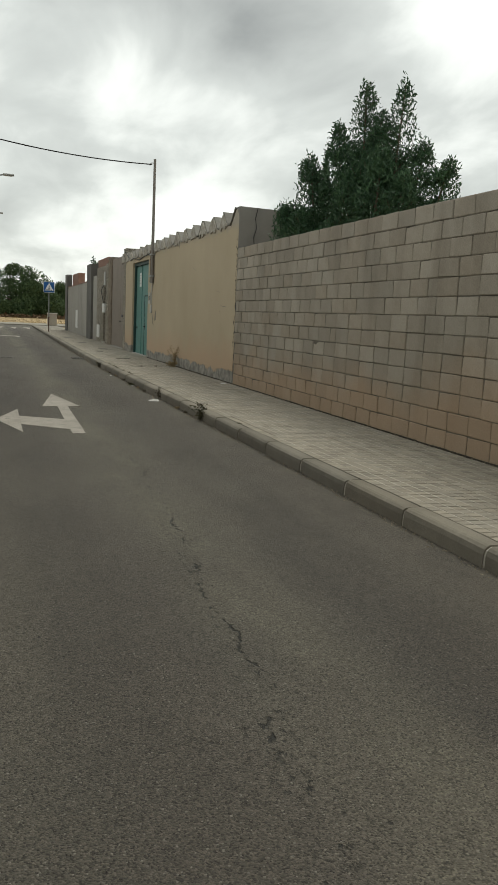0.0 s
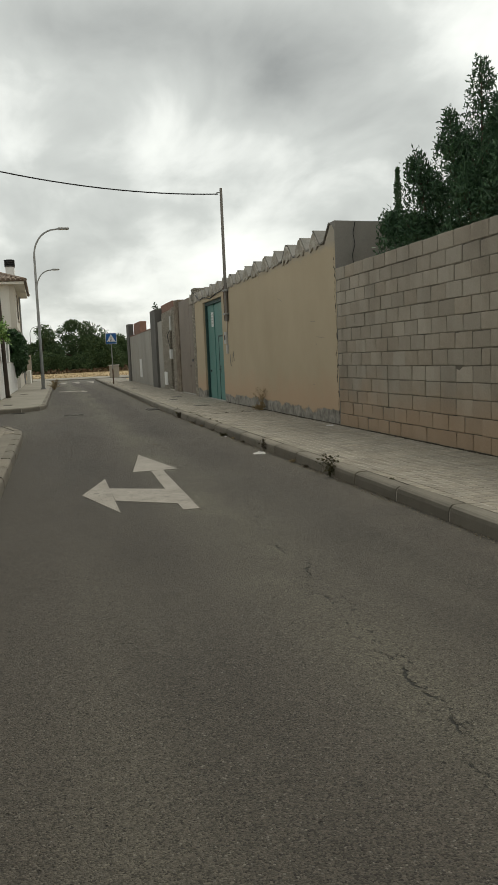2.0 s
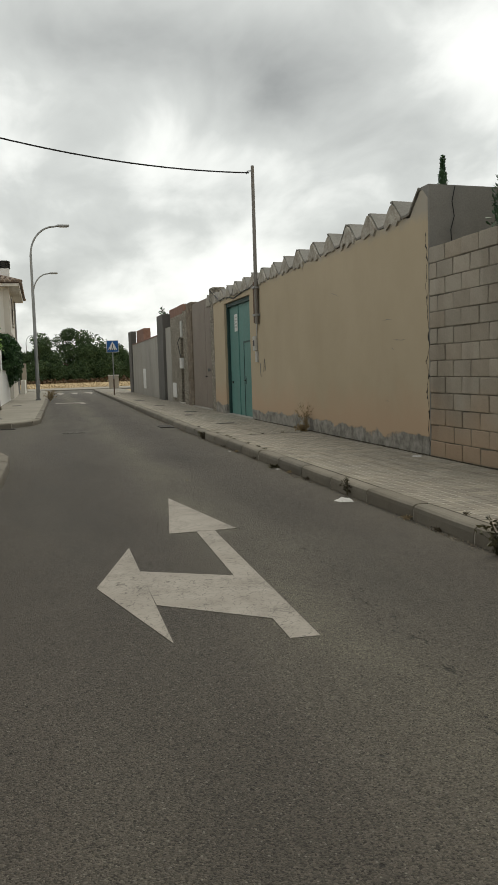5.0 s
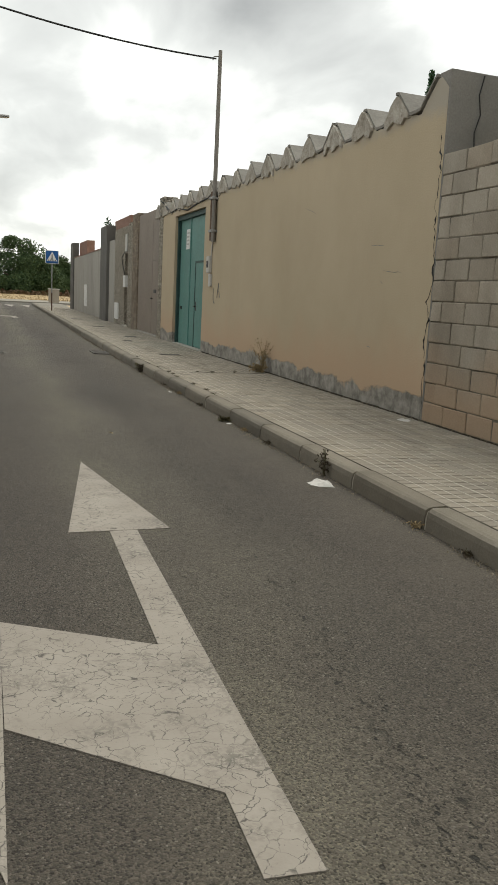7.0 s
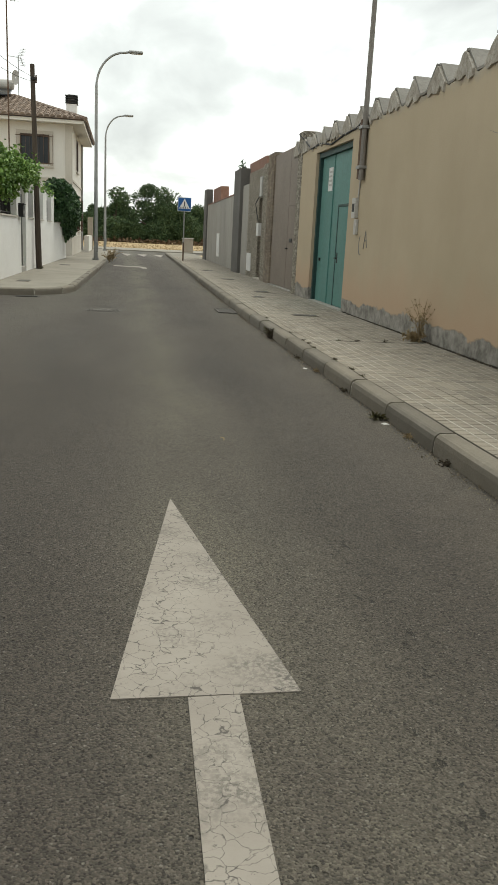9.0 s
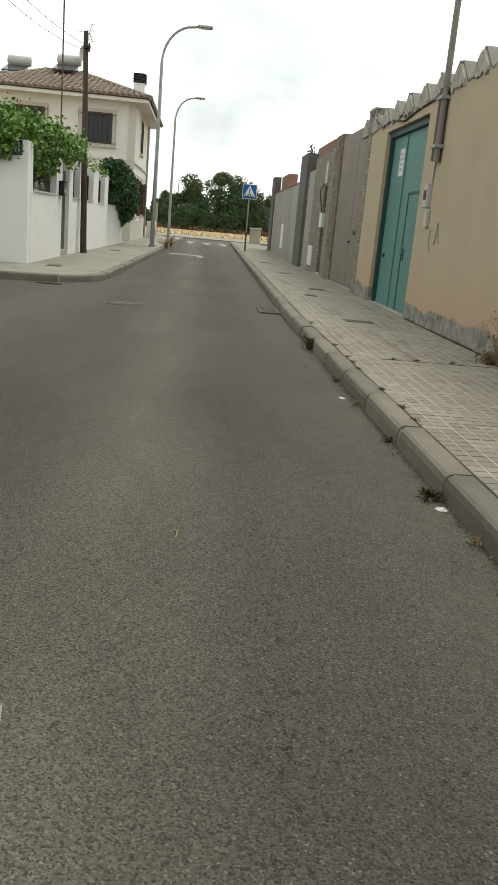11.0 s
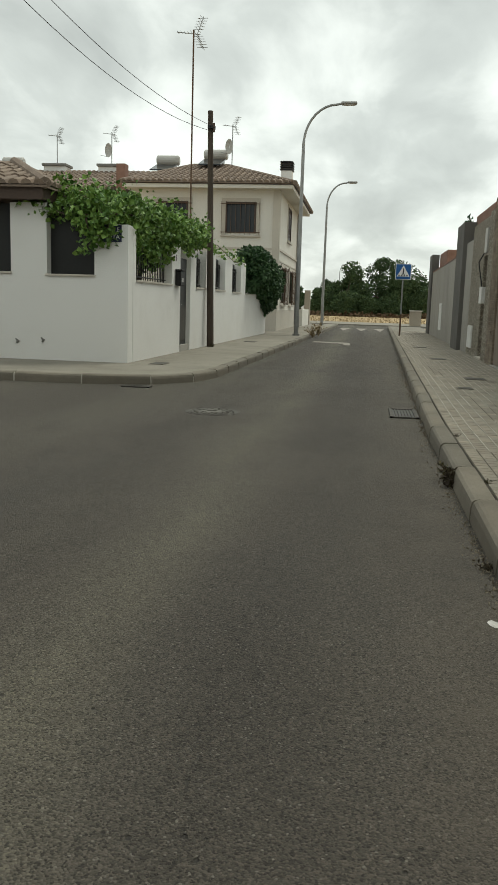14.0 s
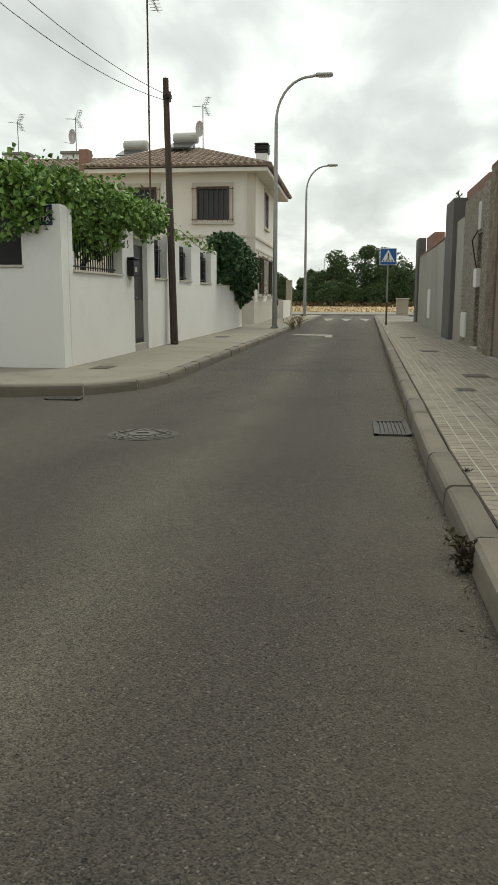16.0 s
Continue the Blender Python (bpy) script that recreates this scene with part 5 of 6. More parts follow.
# ---- plants ----
def evergreen():
    t = thing("evergreen_tree", (3.4, 12.4, 0), "dense dark evergreen with upright shoots behind block wall", "tree")
    rng = np.random.default_rng(11)
    base = Vector((3.4, 12.4, 0.0))
    wood = tube([base, base + Vector((0.03, 0, 1.0)), base + Vector((-0.02, 0.03, 2.2))], [0.16, 0.12, 0.08])
    tips = [(3.33, 12.38, 5.38), (3.78, 11.86, 5.32), (2.66, 13.15, 4.25), (4.32, 11.2, 4.05), (2.36, 13.5, 3.45), (3.0, 12.7, 4.75), (3.5, 12.1, 4.9), (4.05, 11.55, 4.35), (2.95, 13.1, 3.9),
            (3.3, 11.6, 4.2), (3.9, 12.3, 4.3), (3.0, 12.2, 3.8), (4.3, 11.5, 3.4), (3.6, 11.3, 3.8), (2.5, 13.0, 3.3), (3.4, 12.9, 4.5), (3.6, 12.6, 4.6)]
    leaves = []
    for k, tip in enumerate(tips):
        tip = Vector(tip)
        start = base + Vector((0, 0, 1.2 + 0.05 * k))
        mid = start.lerp(tip, 0.45) + Vector((0, 0, 0.15))
        mid = Vector((mid.x * 0.4 + tip.x * 0.6, mid.y * 0.4 + tip.y * 0.6, mid.z))
        tube([start, mid, tip], [0.05, 0.03, 0.008], wood, n=5)
        L = (tip - mid).length + 1.0
        for i in range(1900):
            u = rng.uniform(0, 1) ** 0.85
            p = mid.lerp(tip, u) if u > 0 else mid
            low = Vector((p.x, p.y, p.z))
            rad = 0.09 + 0.56 * (1 - u) ** 0.85
            a, r = rng.uniform(0, math.tau), rad * math.sqrt(rng.uniform(0, 1))
            leaves.append((low.x + math.cos(a) * r, low.y + math.sin(a) * r, low.z + rng.normal() * 0.06 - 0.4 * r))
        # side shoots
        for s in range(9):
            u = rng.uniform(0.1, 0.85)
            p = mid.lerp(tip, u)
            a = rng.uniform(0, math.tau)
            q = p + Vector((math.cos(a) * 0.38, math.sin(a) * 0.38, 0.35)) * (1.15 - u)
            tube([p, q], [0.012, 0.005], wood, n=4)
            for i in range(110):
                w = rng.uniform(0.3, 1)
                z = p.lerp(q, w)
                leaves.append((z.x + rng.normal() * 0.05, z.y + rng.normal() * 0.05, z.z + rng.normal() * 0.05))
    part("trunk", wood, M_BARK, t)
    scatter("crown", leaves, 0.078, t, M_LEAF, seed=4, narrow=0.16, droop=-0.9, cup=0.12)


evergreen()


def cypress():
    t = thing("cypress_tree", (9.26, 28.2, 0), "thin dark cypress behind the shed", "tree")
    part("trunk", tube([(9.26, 28.2, 0), (9.26, 28.2, 3), (9.27, 28.2, 7.2)], [0.09, 0.06, 0.01]), M_BARK, t)
    rng = np.random.default_rng(2)
    pts = []
    for i in range(7000):
        u = rng.uniform(0, 1)
        r = (0.03 + 0.46 * (1 - u) ** 0.8 * (0.75 + 0.25 * math.sin(u * 31))) * math.sqrt(rng.uniform(0, 1))
        a = rng.uniform(0, math.tau)
        pts.append((9.26 + r * math.cos(a), 28.2 + r * math.sin(a), 2.4 + u * 5.15))
    scatter("crown", pts, 0.075, t, M_LEAF, seed=6, narrow=0.2, droop=-0.9)


cypress()


def grape_vine():
    v = thing("grape_vine", (-5.2, 30.5, 0), "sprawling bright green grape vine over the garden wall", "vine")
    rng = np.random.default_rng(21)
    wood = tube([(-5.3, 30.4, 0), (-5.25, 30.4, 1.0), (-5.05, 30.5, 2.0), (-5.1, 30.4, 2.6)], [0.06, 0.05, 0.045, 0.03])
    canes = []
    anchors = [((-6.5, 28.3, 2.75), (-5.2, 28.25, 2.62)), ((-5.5, 28.15, 2.70), (-4.7, 28.6, 2.62)), ((-4.8, 28.4, 2.68), (-4.55, 31.2, 2.66)), ((-4.6, 30.4, 2.72), (-4.5, 33.4, 2.66)),
               ((-4.9, 28.12, 2.62), (-5.15, 28.1, 2.3)), ((-5.6, 29.5, 2.9), (-5.0, 33.2, 2.9)), ((-6.0, 28.6, 2.95), (-5.0, 30.0, 2.95)), ((-5.3, 29.0, 2.8), (-5.0, 33.6, 2.75)), ((-5.4, 28.08, 2.6), (-5.2, 28.1, 2.15)),
               ((-4.62, 32.2, 2.6), (-4.45, 33.4, 2.75)), ((-4.86, 28.8, 2.46), (-4.72, 31.3, 2.42)), ((-4.95, 28.9, 2.28), (-4.85, 31.0, 2.2)), ((-5.0, 29.2, 2.1), (-4.9, 30.6, 2.0))]
    leaves = []
    for a, b in anchors:
        a, b = Vector(a), Vector(b)
        pts = [a.lerp(b, t) + Vector((rng.normal() * 0.03, rng.normal() * 0.03, 0.06 * math.sin(t * 9))) for t in np.linspace(0, 1, 9)]
        tube(pts, [0.016] * 9, wood, n=4)
        n = int((b - a).length * 330) + 60
        for i in range(n):
            p = a.lerp(b, rng.uniform(0, 1))
            leaves.append((p.x + rng.normal() * 0.13, p.y + rng.normal() * 0.14, p.z + rng.normal() * 0.14 + 0.05))
        # hanging shoots
        for s in range(int((b - a).length * 3.0)):
            p = a.lerp(b, rng.uniform(0, 1))
            ln = rng.uniform(0.15, 0.50)
            e = p + Vector((rng.normal() * 0.1, rng.normal() * 0.1, -ln))
            if rng.uniform() < 0.25:
                e = p + Vector((rng.normal() * 0.15, rng.normal() * 0.2, ln * 0.8))
            tube([p, e], [0.008, 0.004], wood, n=4)
            for i in range(int(ln * 130)):
                q = p.lerp(e, rng.uniform(0, 1))
                leaves.append((q.x + rng.normal() * 0.06, q.y + rng.normal() * 0.06, q.z))
    # a thin trailing shoot towards the ivy
    a, b = Vector((-4.5, 33.6, 2.62)), Vector((-4.45, 40.2, 2.42))
    tube([a, a.lerp(b, 0.3) + Vector((0, 0, 0.1)), a.lerp(b, 0.7) - Vector((0, 0, 0.1)), b], 0.01, wood, n=4)
    for i in range(130):
        p = a.lerp(b, rng.uniform(0, 1) ** 1.4)
        leaves.append((p.x + rng.normal() * 0.05, p.y, p.z + rng.normal() * 0.09))
    part("stem", wood, M_BARK, v)
    scatter("foliage", leaves, 0.094, v, M_VINE, seed=9, narrow=0.46, droop=0.5, cup=0.18)


grape_vine()


def ivy():
    v = thing("ivy_bush", (-4.8, 43, 0), "thick dark ivy hanging over the garden wall", "bush")
    rng = np.random.default_rng(31)
    wood = tube([(-4.95, 43, 0), (-4.9, 43, 1.2), (-4.7, 43.0, 2.2)], [0.06, 0.05, 0.03])
    part("stem", wood, M_BARK, v)
    pts = []
    for i in range(13000):
        u, a = rng.uniform(0, 1), rng.uniform(0, math.tau)
        y = 41.1 + 4.9 * rng.uniform(0, 1)
        f = (y - 41.1) / 4.9
        top = 2.70 + 0.33 * math.sin(min(1.0, f + 0.15) * math.pi) ** 0.5 + 0.07 * math.sin(y * 7)
        low = 1.72 - 0.80 * min(1.0, max(0.0, (f - 0.30) / 0.42)) + max(0.0, f - 0.78) * 3.2 + 0.10 * math.sin(y * 6.1)
        z = low + (top - low) * rng.uniform(0, 1) ** 0.8
        d = 0.62 * math.sin(math.pi * min(1, max(0, (z - low) / (top - low)))) ** 0.5 * rng.uniform(0.2, 1) + 0.04
        pts.append((left_x(y) + d - 0.05 + rng.normal() * 0.03, y, z))
        if i % 2 == 0:
            pts.append((left_x(y) - 0.35 * rng.uniform(0, 1), y, max(1.5, z)))
    scatter("foliage", pts, 0.13, v, M_IVY, seed=12, narrow=0.4, droop=0.6)


ivy()


def broad_tree(name, x, y, height, width, seed, label, n=21000, leaf=0.27):
    t = thing(name, (x, y, 0), label, "tree", "field trees")
    rng = np.random.default_rng(seed)
    wood = tube([(x, y, -0.1), (x + 0.1, y, height * 0.25), (x, y, height * 0.5)], [0.35, 0.28, 0.18])
    clumps = []
    for i in range(26):
        a, r = rng.uniform(0, math.tau), width * 0.5 * math.sqrt(rng.uniform(0, 1))
        k = 1 - (r / (width * 0.55)) ** 2
        z = height * (0.12 + 0.78 * k * rng.uniform(0.35, 1.0))
        c = Vector((x + r * math.cos(a), y + r * 0.8 * math.sin(a), z))
        clumps.append((c, width * rng.uniform(0.11, 0.20)))
        clumps.append((Vector((c.x, c.y, height * rng.uniform(0.06, 0.28))), width * rng.uniform(0.10, 0.16)))
        if i < 12:
            tube([(x, y, height * 0.2), (x + (c.x - x) * 0.5, y + (c.y - y) * 0.5, height * 0.25 + (z - height * 0.25) * 0.6), c], [0.16, 0.1, 0.03], wood, n=5)
    part("trunk", wood, M_BARK, t)
    pts = []
    for c, r in clumps:
        for i in range(n // 42):
            d = rng.normal(size=3)
            d /= np.linalg.norm(d)
            rr = r * rng.uniform(0.55, 1.08)
            pts.append((c.x + d[0] * rr, c.y + d[1] * rr, max(0.3, c.z + d[2] * rr * 0.8)))
    scatter("crown", pts, leaf, t, M_FAR, seed=seed + 50, narrow=0.42)


for k, (x, y, h, w) in enumerate(((2.6, 132, 9.6, 9.5), (-3.2, 128, 7.3, 7.0), (6.2, 136, 6.2, 6.0), (-6.5, 140, 5.2, 5.0), (10.5, 150, 6.4, 7.0), (15.5, 156, 6.6, 8.0), (22, 160, 6.5, 9.0), (-14, 165, 5.6, 6.0))):
    broad_tree("field_tree", x, y, h, w, 60 + k, "dark green broad tree beyond the dry field")


def hedge_line():
    rng = np.random.default_rng(77)
    pts = [(rng.uniform(-40, 60), rng.uniform(123, 127), abs(rng.normal()) * 0.2) for i in range(4000)]
    ob = scatter("undergrowth", pts, 0.5, None, M_RUSTY, seed=70)
    tagged(ob, "brown scrub along the field edge", "scrub", kind="stuff")
    pts = [(rng.uniform(-30, 45), 79.5 + 40 * rng.uniform(0, 1) ** 1.5, 0.0) for i in range(9000)]
    ob = scatter("dry_grass", pts, 0.17, None, M_STRAW, seed=71, narrow=0.06, droop=-2.5)
    tagged(ob, "pale dry grass of the field", "grass", kind="stuff")


M_RUSTY = leaf_mat("dry_scrub", (0.075, 0.045, 0.025), (0.14, 0.095, 0.05), 0.9)
hedge_line()


def weed(x, y, z, h, n, material, seed, label, leaf=0.05, spread=0.12):
    w = thing("weed", (x, y, z), label, "weed")
    rng = np.random.default_rng(seed)
    st, pts = bmesh.new(), []
    for i in range(n):
        a, s = rng.uniform(0, math.tau), spread * rng.uniform(0.2, 1)
        hh = h * rng.uniform(0.5, 1)
        tip = Vector((x + math.cos(a) * s, y + math.sin(a) * s, z + hh))
        mid = Vector((x + math.cos(a) * s * 0.3, y + math.sin(a) * s * 0.3, z + hh * 0.6))
        tube([(x, y, z - 0.01), mid, tip], [0.004, 0.003, 0.0015], st, n=3)
        for k in range(9):
            q = mid.lerp(tip, rng.uniform(-0.8, 1))
            pts.append((q.x + rng.normal() * 0.015, q.y + rng.normal() * 0.015, max(z + 0.005, q.z)))
    part("stem", st, M_STRAW if material is M_STRAW else M_WEED, w)
    scatter("leaves", pts, leaf, w, material, seed=seed, narrow=0.22, droop=0.0)


M_DEAD = leaf_mat("withered_leaf", (0.03, 0.022, 0.015), (0.09, 0.07, 0.045), 0.9)
weed(-0.03, 9.85, 0.0, 0.29, 10, M_WEED, 1, "leggy weed growing at the kerb foot", 0.05, 0.14)
weed(-0.03, 12.62, 0.0, 0.22, 9, M_DEAD, 2, "dry dark weed in the gutter", 0.028, 0.10)
weed(-0.02, 20.12, 0.0, 0.13, 18, M_DEAD, 3, "dark green weed clump beside the kerb", 0.035, 0.07)
weed(-0.01, 20.32, 0.0, 0.12, 10, M_WEED, 4, "dark green weed clump beside the kerb", 0.04, 0.06)
weed(1.70, 19.15, PZ, 0.55, 16, M_STRAW, 5, "dry straw-coloured weed against the ochre wall", 0.04, 0.26)
weed(1.66, 19.2, PZ, 0.12, 22, M_STRAW, 6, "withered brown weed against the ochre wall", 0.06, 0.2)
weed(-0.05, 15.2, 0.0, 0.035, 9, M_WEED, 7, "low grass tuft in the gutter", 0.05, 0.10)
weed(-2.55, 45.2, 0.02, 0.5, 22, M_STRAW, 8, "tall dry grass at the lane edge", 0.07, 0.4)
weed(-2.45, 47.2, 0.02, 0.6, 26, M_STRAW, 9, "tall dry grass at the lane edge", 0.07, 0.45)
weed(-4.35, 34.35, PZ, 0.10, 10, M_WEED, 10, "small weed at the pole foot", 0.04, 0.1)
for k, y in enumerate((10.7, 11.25, 13.9, 14.6, 16.3, 17.4, 18.3)):
    weed(-0.025, y, 0.0, 0.035, 7, M_STRAW if k % 2 else M_DEAD, 20 + k, "low dry tuft in the gutter", 0.022, 0.05)


for k, (x, y) in enumerate(((0.15, 16.4), (0.155, 16.75), (0.15, 17.35), (0.15, 18.3), (0.155, 18.62), (0.15, 18.9), (0.62, 19.0), (0.85, 19.0), (1.2, 19.0), (0.16, 19.7), (0.17, 21.6), (0.16, 10.6), (0.15, 8.6))):
    weed(x, y, PZ, 0.018 + 0.008 * (k % 3), 6, M_DEAD if k % 3 else M_WEED, 40 + k, "tiny weed in a joint of the footway", 0.013, 0.028)


def litter(x, y, z, r, seed, label):
    bm = bmesh.new()
    rng = random.Random(seed)
    n = 11
    c = bm.verts.new((x, y, z + r * 0.16))
    ring, rim = [], []
    for k in range(n):
        a = k * math.tau / n
        q = r * rng.uniform(0.7, 1.1)
        ring.append(bm.verts.new((x + 0.55 * q * math.cos(a), y + 0.8 * q * math.sin(a), z + r * rng.uniform(0.08, 0.30))))
        rim.append(bm.verts.new((x + q * math.cos(a), y + 1.3 * q * math.sin(a), z + 0.003)))
    for k in range(n):
        j = (k + 1) % n
        bm.faces.new((c, ring[k], ring[j]))
        bm.faces.new((ring[k], rim[k], rim[j], ring[j]))
    bm.faces.new(rim[::-1])
    single("litter", bm, M_LITTER, label, "litter")


litter(-0.15, 12.38, 0.0, 0.10, 1, "flattened white plastic bag in the gutter")
litter(1.62, 14.45, PZ - 0.002, 0.07, 2, "crumpled white paper at the wall foot")
litter(-0.05, 15.03, 0.0, 0.032, 3, "small white scrap of paper in the gutter")
litter(-0.10, 17.6, 0.0, 0.03, 4, "small white scrap of paper in the gutter")


for twig in (((-2.890, 3.090, 0.004), (-2.863, 2.985, 0.008), (-2.860, 2.900, 0.004)), ((-1.340, 14.550, 0.004), (-1.323, 14.510, 0.007), (-1.330, 14.450, 0.004))):
    single("twig", tube(twig, [0.003, 0.004, 0.002], n=5), M_STRAW, "pale dry twig lying on the asphalt", "twig")


def grit():
    rng = np.random.default_rng(5)
    pts = []
    for i in range(6000):
        y = rng.uniform(0, 34)
        clump = 0.5 + 0.5 * math.sin(y * 2.3) * math.sin(y * 0.9 + 1)
        if rng.uniform() > 0.2 + 0.8 * clump:
            continue
        pts.append((kerb_x(y) - 0.008 - abs(rng.normal()) * 0.04, y, 0.002))
    for i in range(1600):
        y = rng.uniform(3, 22.5)
        pts.append((1.79 - abs(rng.normal()) * 0.03, y, PZ + 0.001))
    ob = scatter("gutter_debris", pts, 0.018, None, M_GRIT, seed=3, narrow=0.3, droop=-0.2)
    tagged(ob, "dry leaves and grit along the kerb", "debris", kind="stuff")


grit()


# ---- beyond the cross road ----
def utility_cabinet():
    c = thing("utility_cabinet", (2.73, 72.0, 0), "low beige utility cabinet at the lane end", "cabinet")
    part("body", box(2.38, 71.1, 0.06, 3.13, 71.8, 1.05, bevel=0.02), M_BEIGE, c)
    part("top", box(2.33, 71.05, 1.05, 3.18, 71.85, 1.12, bevel=0.01), M_STRIP, c)
    part("door", box(2.45, 71.085, 0.15, 3.05, 71.1, 0.95, bevel=0.005), M_BEIGE, c)


utility_cabinet()
low = box(left_x(58) , 57.7, 0, left_x(58) + 0.25, 63, 1.0)
setting("wall_low_far", low, M_CREAM, "low cream wall past the house", "wall")
setting("pier_low_far", box(left_x(58) - 0.02, 62.6, 0, left_x(58) + 0.3, 63.1, 2.1, bevel=0.01), M_BEIGE, "cream gate pier past the house", "pier")


def parked_car(x, y, paint, label):
    c = thing("parked_car", (x, y, 0), label, "car", "far parked cars")
    bm = bmesh.new()
    prof = [(-2.1, 0.35), (2.1, 0.35), (2.1, 0.75), (1.3, 0.9), (0.7, 1.42), (-1.3, 1.45), (-2.0, 0.95)]
    for yy in (-0.82, 0.82):
        for px, pz in prof:
            bm.verts.new((x + px, y + yy, pz))
    q = list(bm.verts)
    n = len(prof)
    bm.faces.new(q[:n])
    bm.faces.new(q[n:][::-1])
    for i in range(n):
        j = (i + 1) % n
        bm.faces.new((q[i], q[j], q[n + j], q[n + i]))
    bmesh.ops.bevel(bm, geom=list(bm.edges), offset=0.06, segments=2, affect='EDGES')
    part("body", bm, paint, c)
    part("side_window", box(x - 1.15, y - 0.835, 0.95, x + 0.6, y - 0.80, 1.32, bevel=0.01), M_GLASS, c)
    for wx in (-1.3, 1.3):
        w = part("wheel", tube([(x + wx, y - 0.84, 0.32), (x + wx, y - 0.62, 0.32)], 0.32, n=16), M_TYRE, c)
        part("rim", tube([(x + wx, y - 0.855, 0.32), (x + wx, y - 0.84, 0.32)], 0.19, n=12), M_STEEL, w)


parked_car(-9.0, 150, M_CARW, "white car parked beyond the field")
parked_car(-13.8, 151, M_CARG, "grey car parked beyond the field")
parked_car(-4.4, 152, M_CARW, "white car parked beyond the field")
setting("wall_near_left", box(-4.65, -14, 0, -4.4, 19.3, 2.6), M_CEMENT2, "grey rendered wall closing the near corner", "wall")
setting("plinth_near_left", box(-4.42, -14, 0.0, -4.37, 19.32, 0.38), M_BEIGE, "brownish plinth of the corner wall", "plinth")
setting("wall_near_left_side", box(-30, 19.05, 0, -4.65, 19.3, 2.6), M_CEMENT2, "grey rendered wall along the side street", "wall")
# an added wall behind the camera, never in view
setting("unseen_wall_behind", box(-30, -18, 0, 30, -16, 6), M_CREAM, "plain cream wall added behind the camera, out of view", "wall")


# ---- pieces: blocks, kerb stones, tiles ----
def block_mesh(length, seed):
    rng = random.Random(seed)
    bm = box(-0.02, 0.0055, 0.005, 0.06, length - 0.0055, 0.195, bevel=0.007)
    for v in bm.verts:
        v.co += Vector((rng.uniform(-0.004, 0.004), rng.uniform(-0.005, 0.005), rng.uniform(-0.005, 0.005)))
    return to_mesh("block", bm, M_BLOCK)


def lay_blocks():
    full, half = [block_mesh(0.4, s) for s in range(4)], [block_mesh(0.2, s) for s in range(4, 6)]
    rng = random.Random(1)
    joined = bmesh.new()
    for row in range(13):
        y = 14.42
        first = row % 2 == 1
        while y > 0.2:
            ln = 0.2 if first or rng.random() < 0.03 else 0.4
            first = False
            me = rng.choice(full if ln == 0.4 else half)
            x, z = 1.818 + rng.uniform(-0.006, 0.006), PZ + 0.2 * row
            if y - ln > 5.35:
                ob = new("block", me)
                ob.parent = wall_block
                ob.location = (x, y - ln, z)
                ob.rotation_euler = (rng.uniform(-0.006, 0.006), 0, rng.uniform(-0.008, 0.008))
            else:
                box(x - 0.02, y - ln + 0.005, z + 0.005, x + 0.03, y - 0.005, z + 0.195, joined)
            y -= ln
    ob = part("block", joined, M_BLOCK, wall_block)
    ob["kind"] = "stuff"


def kerb_mesh(length, seed):
    rng = random.Random(seed)
    bm = bmesh.new()
    ys = [0.013, length * 0.35, length * 0.7, length - 0.013]
    prof = [(-0.004, -0.05), (0.002, 0.075), (0.010, 0.108), (0.028, 0.124), (0.05, PZ), (0.142, PZ + 0.001), (0.142, -0.05)]
    rows = []
    for y in ys:
        j = rng.uniform(-0.0015, 0.0015)
        rows.append([bm.verts.new((px + j + rng.uniform(-0.002, 0.002), y, pz + (rng.uniform(-0.002, 0.003) if pz > 0 else 0))) for px, pz in prof])
    for a, b in zip(rows, rows[1:]):
        for k in range(6):
            bm.faces.new((a[k], a[k + 1], b[k + 1], b[k]))
    bm.faces.new(rows[0])
    bm.faces.new(rows[-1][::-1])
    return to_mesh("kerb_stone", bm, M_KERB)


def lay_kerb(name, line, label):
    """Kerb stones of one metre along a line in plan; the road lies on its left when going along it with +y."""
    core = bmesh.new()
    pts = [Vector((x, y, 0)) for x, y in line]
    prof = [(0.003, -0.05), (0.008, 0.07), (0.019, 0.105), (0.052, PZ - 0.0035), (0.142, PZ - 0.0035), (0.145, -0.05)]
    for a, b in zip(pts, pts[1:]):
        n = Vector(((b - a).y, -(b - a).x, 0)).normalized()
        ends = [[core.verts.new(p + n * u + Vector((0, 0, z))) for u, z in prof] for p in (a, b)]
        for q in range(len(prof)):
            w = (q + 1) % len(prof)
            core.faces.new((ends[0][q], ends[0][w], ends[1][w], ends[1][q]))
        core.faces.new(ends[0])
        core.faces.new(ends[1][::-1])
    k = setting(name, core, M_KJOINT, label, "kerb")
    meshes = {}
    rng = random.Random(len(line))
    for a, b in zip(pts, pts[1:]):
        L = (b - a).length
        n = max(1, round(L))
        ln = round(L / n, 2)
        for i in range(n):
            key = (ln, rng.randrange(3))
            if key not in meshes:
                meshes[key] = kerb_mesh(L / n, hash(key) % 1000)
            ob = new("kerb_stone", meshes[key])
            ob.parent = k
            p = a.lerp(b, i / n)
            ob.location = p + Vector((0, 0, rng.uniform(0.0, 0.006)))
            ob.rotation_euler = (rng.uniform(0.0, 0.003), rng.uniform(-0.012, 0.0), rng.uniform(-0.003, 0.003) + math.atan2((b - a).y, (b - a).x) - math.pi / 2)


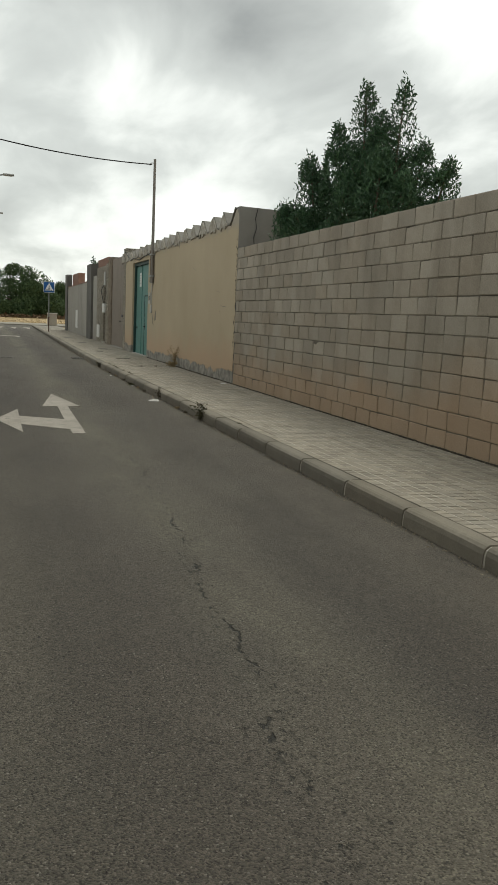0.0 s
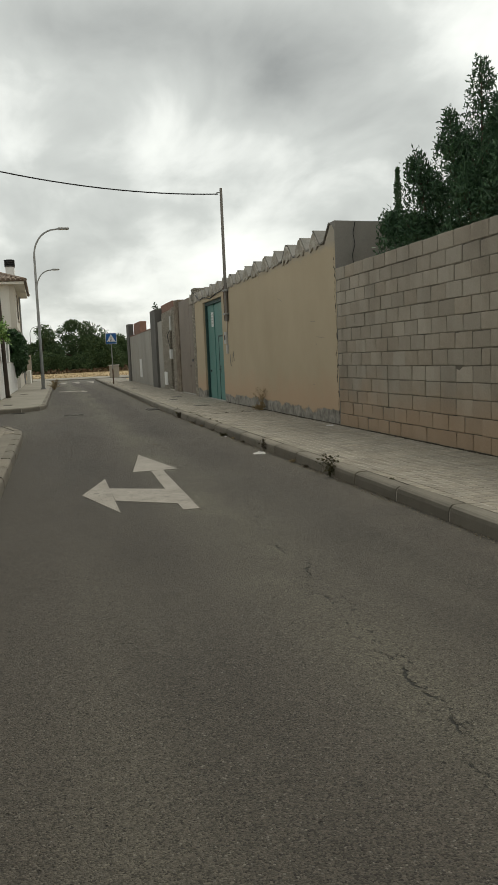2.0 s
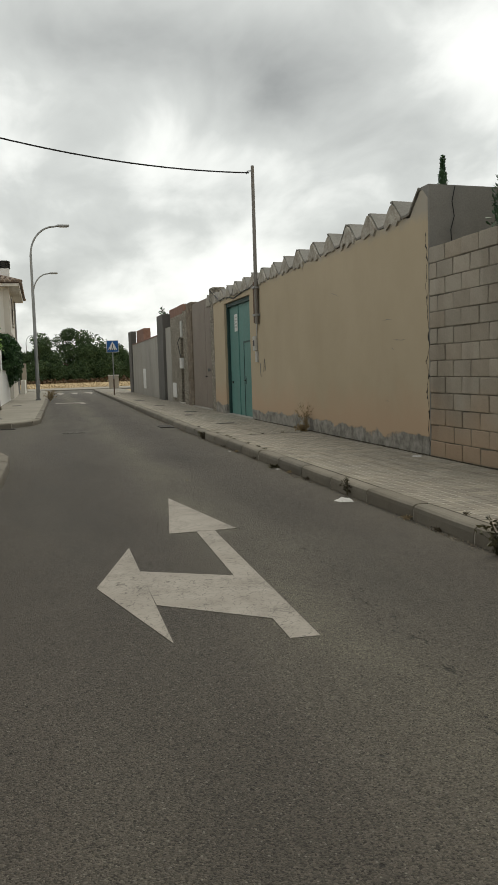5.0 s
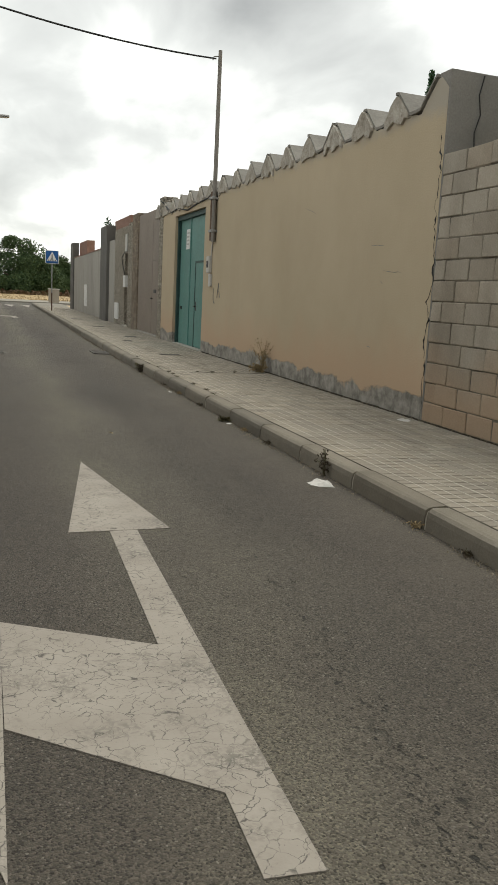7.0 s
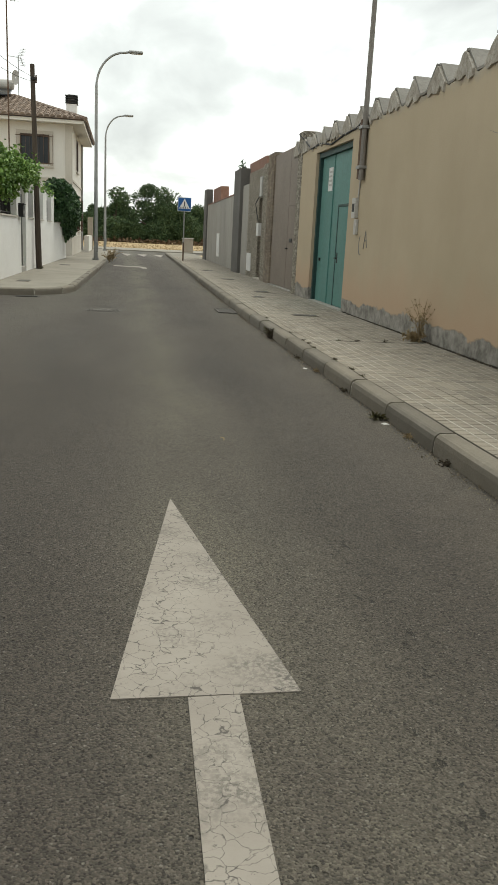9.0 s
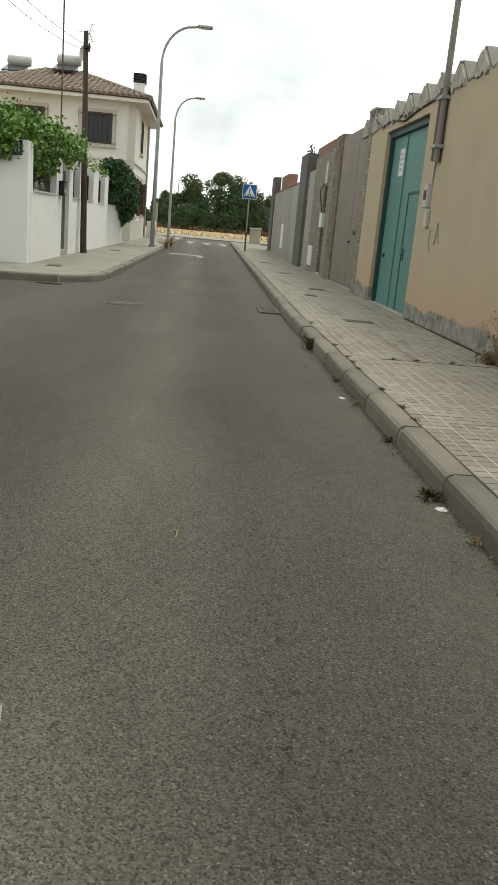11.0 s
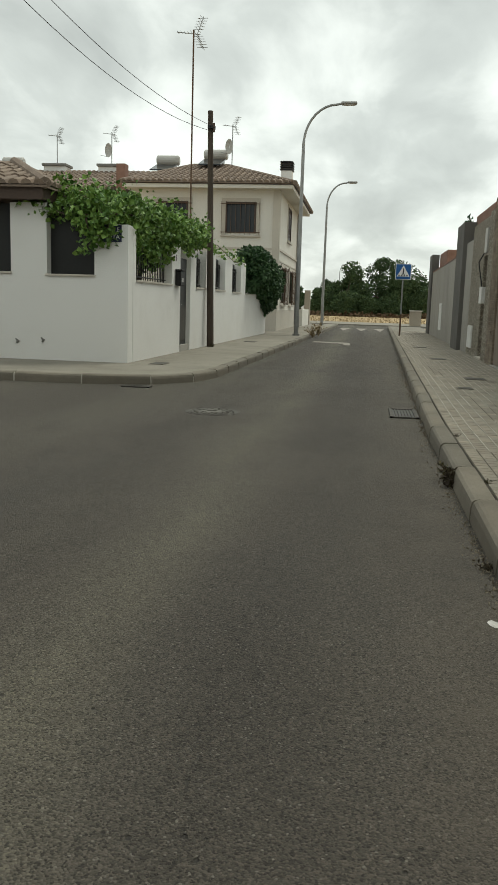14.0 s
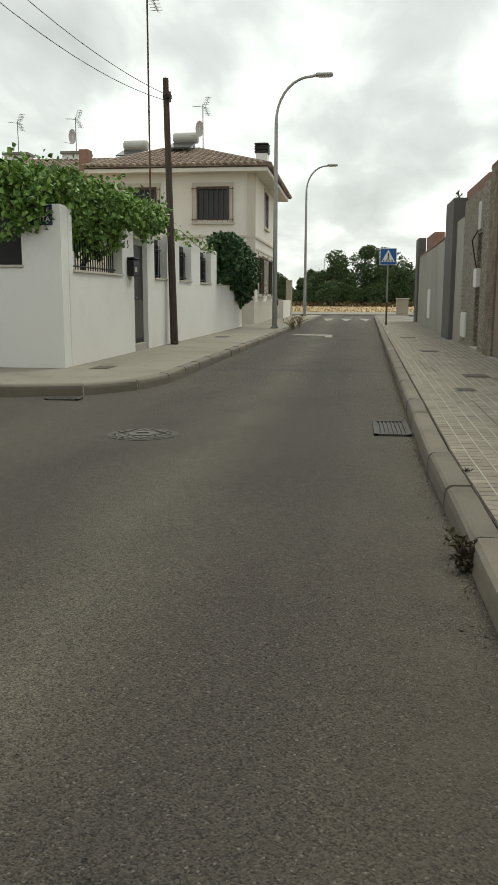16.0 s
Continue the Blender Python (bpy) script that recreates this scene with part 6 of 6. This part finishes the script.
def tile_verts(x, y, w, z):
    """Four raised pads of a 20 cm footway tile."""
    v, f = [], []
    for i in range(2):
        for j in range(2):
            x0, x1 = x + i * w / 2 + 0.003, x + (i + 1) * w / 2 - 0.003
            y0, y1 = y + j * w / 2 + 0.003, y + (j + 1) * w / 2 - 0.003
            o, c = len(v), 0.003
            v += [(x0, y0, z - 0.012), (x1, y0, z - 0.012), (x1, y1, z - 0.012), (x0, y1, z - 0.012), (x0 + c, y0 + c, z), (x1 - c, y0 + c, z), (x1 - c, y1 - c, z), (x0 + c, y1 - c, z)]
            f += [(o, o + 1, o + 5, o + 4), (o + 1, o + 2, o + 6, o + 5), (o + 2, o + 3, o + 7, o + 6), (o + 3, o, o + 4, o + 7), (o + 4, o + 5, o + 6, o + 7)]
    return v, f


def lay_tiles():
    v, f = tile_verts(0, 0, 0.2, 0)
    me = bpy.data.meshes.new("tile")
    me.from_pydata(v, [], f)
    me.materials.append(M_TILE)
    rng = random.Random(4)
    jv, jf = [], []
    y = 0.0
    while y < 56:
        x0, x1 = kerb_x(y) + 0.16, wall_x(y) - 0.002 + (0.2 if y > 28.4 else 0)
        n = int((x1 - x0) / 0.2 + 0.5)
        for i in range(n):
            z = PZ + rng.uniform(-0.0015, 0.0015)
            if 9.0 <= y < 16.0:
                ob = new("tile", me)
                ob.parent = pave_right
                ob.location = (x0 + i * 0.2, y, z)
            else:
                a, b = tile_verts(x0 + i * 0.2, y, 0.2, z)
                o = len(jv)
                jv += a
                jf += [tuple(k + o for k in q) for q in b]
        y += 0.2
    # pale grout left in the lengthwise joints, broken here and there
    lines = bmesh.new()
    for i in range(1, 18):
        y = 0.0
        while y < 56:
            ln = rng.choice((0.2, 0.3, 0.6, 1.2, 1.9))
            e = min(56, y + ln)
            if rng.random() < (0.95 if i % 2 == 0 else 0.85):
                a, b = 0.16 + i * 0.1 + kerb_x(y), 0.16 + i * 0.1 + kerb_x(e)
                w = rng.uniform(0.0032, 0.0052)
                prism([(a - w, y), (a + w, y), (b + w, e), (b - w, e)], PZ - 0.02, PZ - 0.0005, lines)
            y = e
    part("joint_line", lines, M_KJOINT, pave_right)["kind"] = "stuff"
    # the open joint behind the kerb, and one across the footway, filled with soil
    soil = bmesh.new()
    y = 0.0
    while y < 60:
        a, b, w = 0.151 + kerb_x(y), 0.151 + kerb_x(y + 0.25), rng.uniform(0.003, 0.009)
        prism([(a - w, y), (a + w, y), (b + w, y + 0.25), (b - w, y + 0.25)], PZ - 0.03, PZ + 0.0025, soil)
        y += 0.25
    for x in np.arange(0.5, 1.7, 0.1):
        w = rng.uniform(0.004, 0.011)
        prism([(x, 18.998 - w), (x + 0.1, 19.0 - w), (x + 0.1, 19.0 + w), (x, 18.998 + w)], PZ - 0.03, PZ + 0.0025, soil)
    y = 0.0
    while y < 23.2:
        w = rng.uniform(0.006, 0.03)
        prism([(1.796 - w, y), (1.797, y), (1.797, y + 0.16), (1.796 - w * rng.uniform(0.5, 1.4), y + 0.16)], PZ - 0.03, PZ + 0.006 + 0.3 * w, soil)
        y += 0.16
    part("soil_joint", soil, M_SOIL, pave_right, "dark soil in an open joint")["kind"] = "stuff"
    mj = bpy.data.meshes.new("tile")
    mj.from_pydata(jv, [], jf)
    ob = part("tile", mj, M_TILE_S, pave_right)
    mj.materials.append(M_TILE_S)
    ob["kind"] = "stuff"
    jv, jf = [], []
    for r in range(70):
        y = 5 + r * 0.2
        xe = -3.62 if y < 17 else -3.56 - 0.30 * max(0, y - 17.2) ** 1.5
        for i in range(6):
            x = -4.4 + 0.01 + i * 0.2
            if x + 0.2 > xe:
                break
            a, b = tile_verts(x, y, 0.2, PZ)
            o = len(jv)
            jv += a
            jf += [tuple(k + o for k in q) for q in b]
    mj = bpy.data.meshes.new("tile")
    mj.from_pydata(jv, [], jf)
    mj.materials.append(M_TILE_S)
    ob = part("tile", mj, M_TILE_S, pave_near)
    ob["kind"] = "stuff"


lay_blocks()
lay_tiles()
lay_kerb("kerb_right", [(0, 0.2), (0, 22.2), (kerb_x(65), 65)], "grey concrete kerb with pale mortar joints")
lay_kerb("kerb_near_left", [(-30, 20.6), (-5.2, 20.2), (-4.3, 19.75), (-3.75, 18.9), (-3.47, 17.6), (-3.44, 16.6), (-3.53, 8), (-3.6, 0)], "grey concrete kerb rounding the near corner")
lay_kerb("kerb_far_left", [(lkerb_x(66), 66), (lkerb_x(40), 40), (-3.0, 27.6), (-3.2, 26.7), (-3.7, 26.05), (-4.65, 25.75), (-30, 25.1)], "worn concrete kerb rounding the far corner")
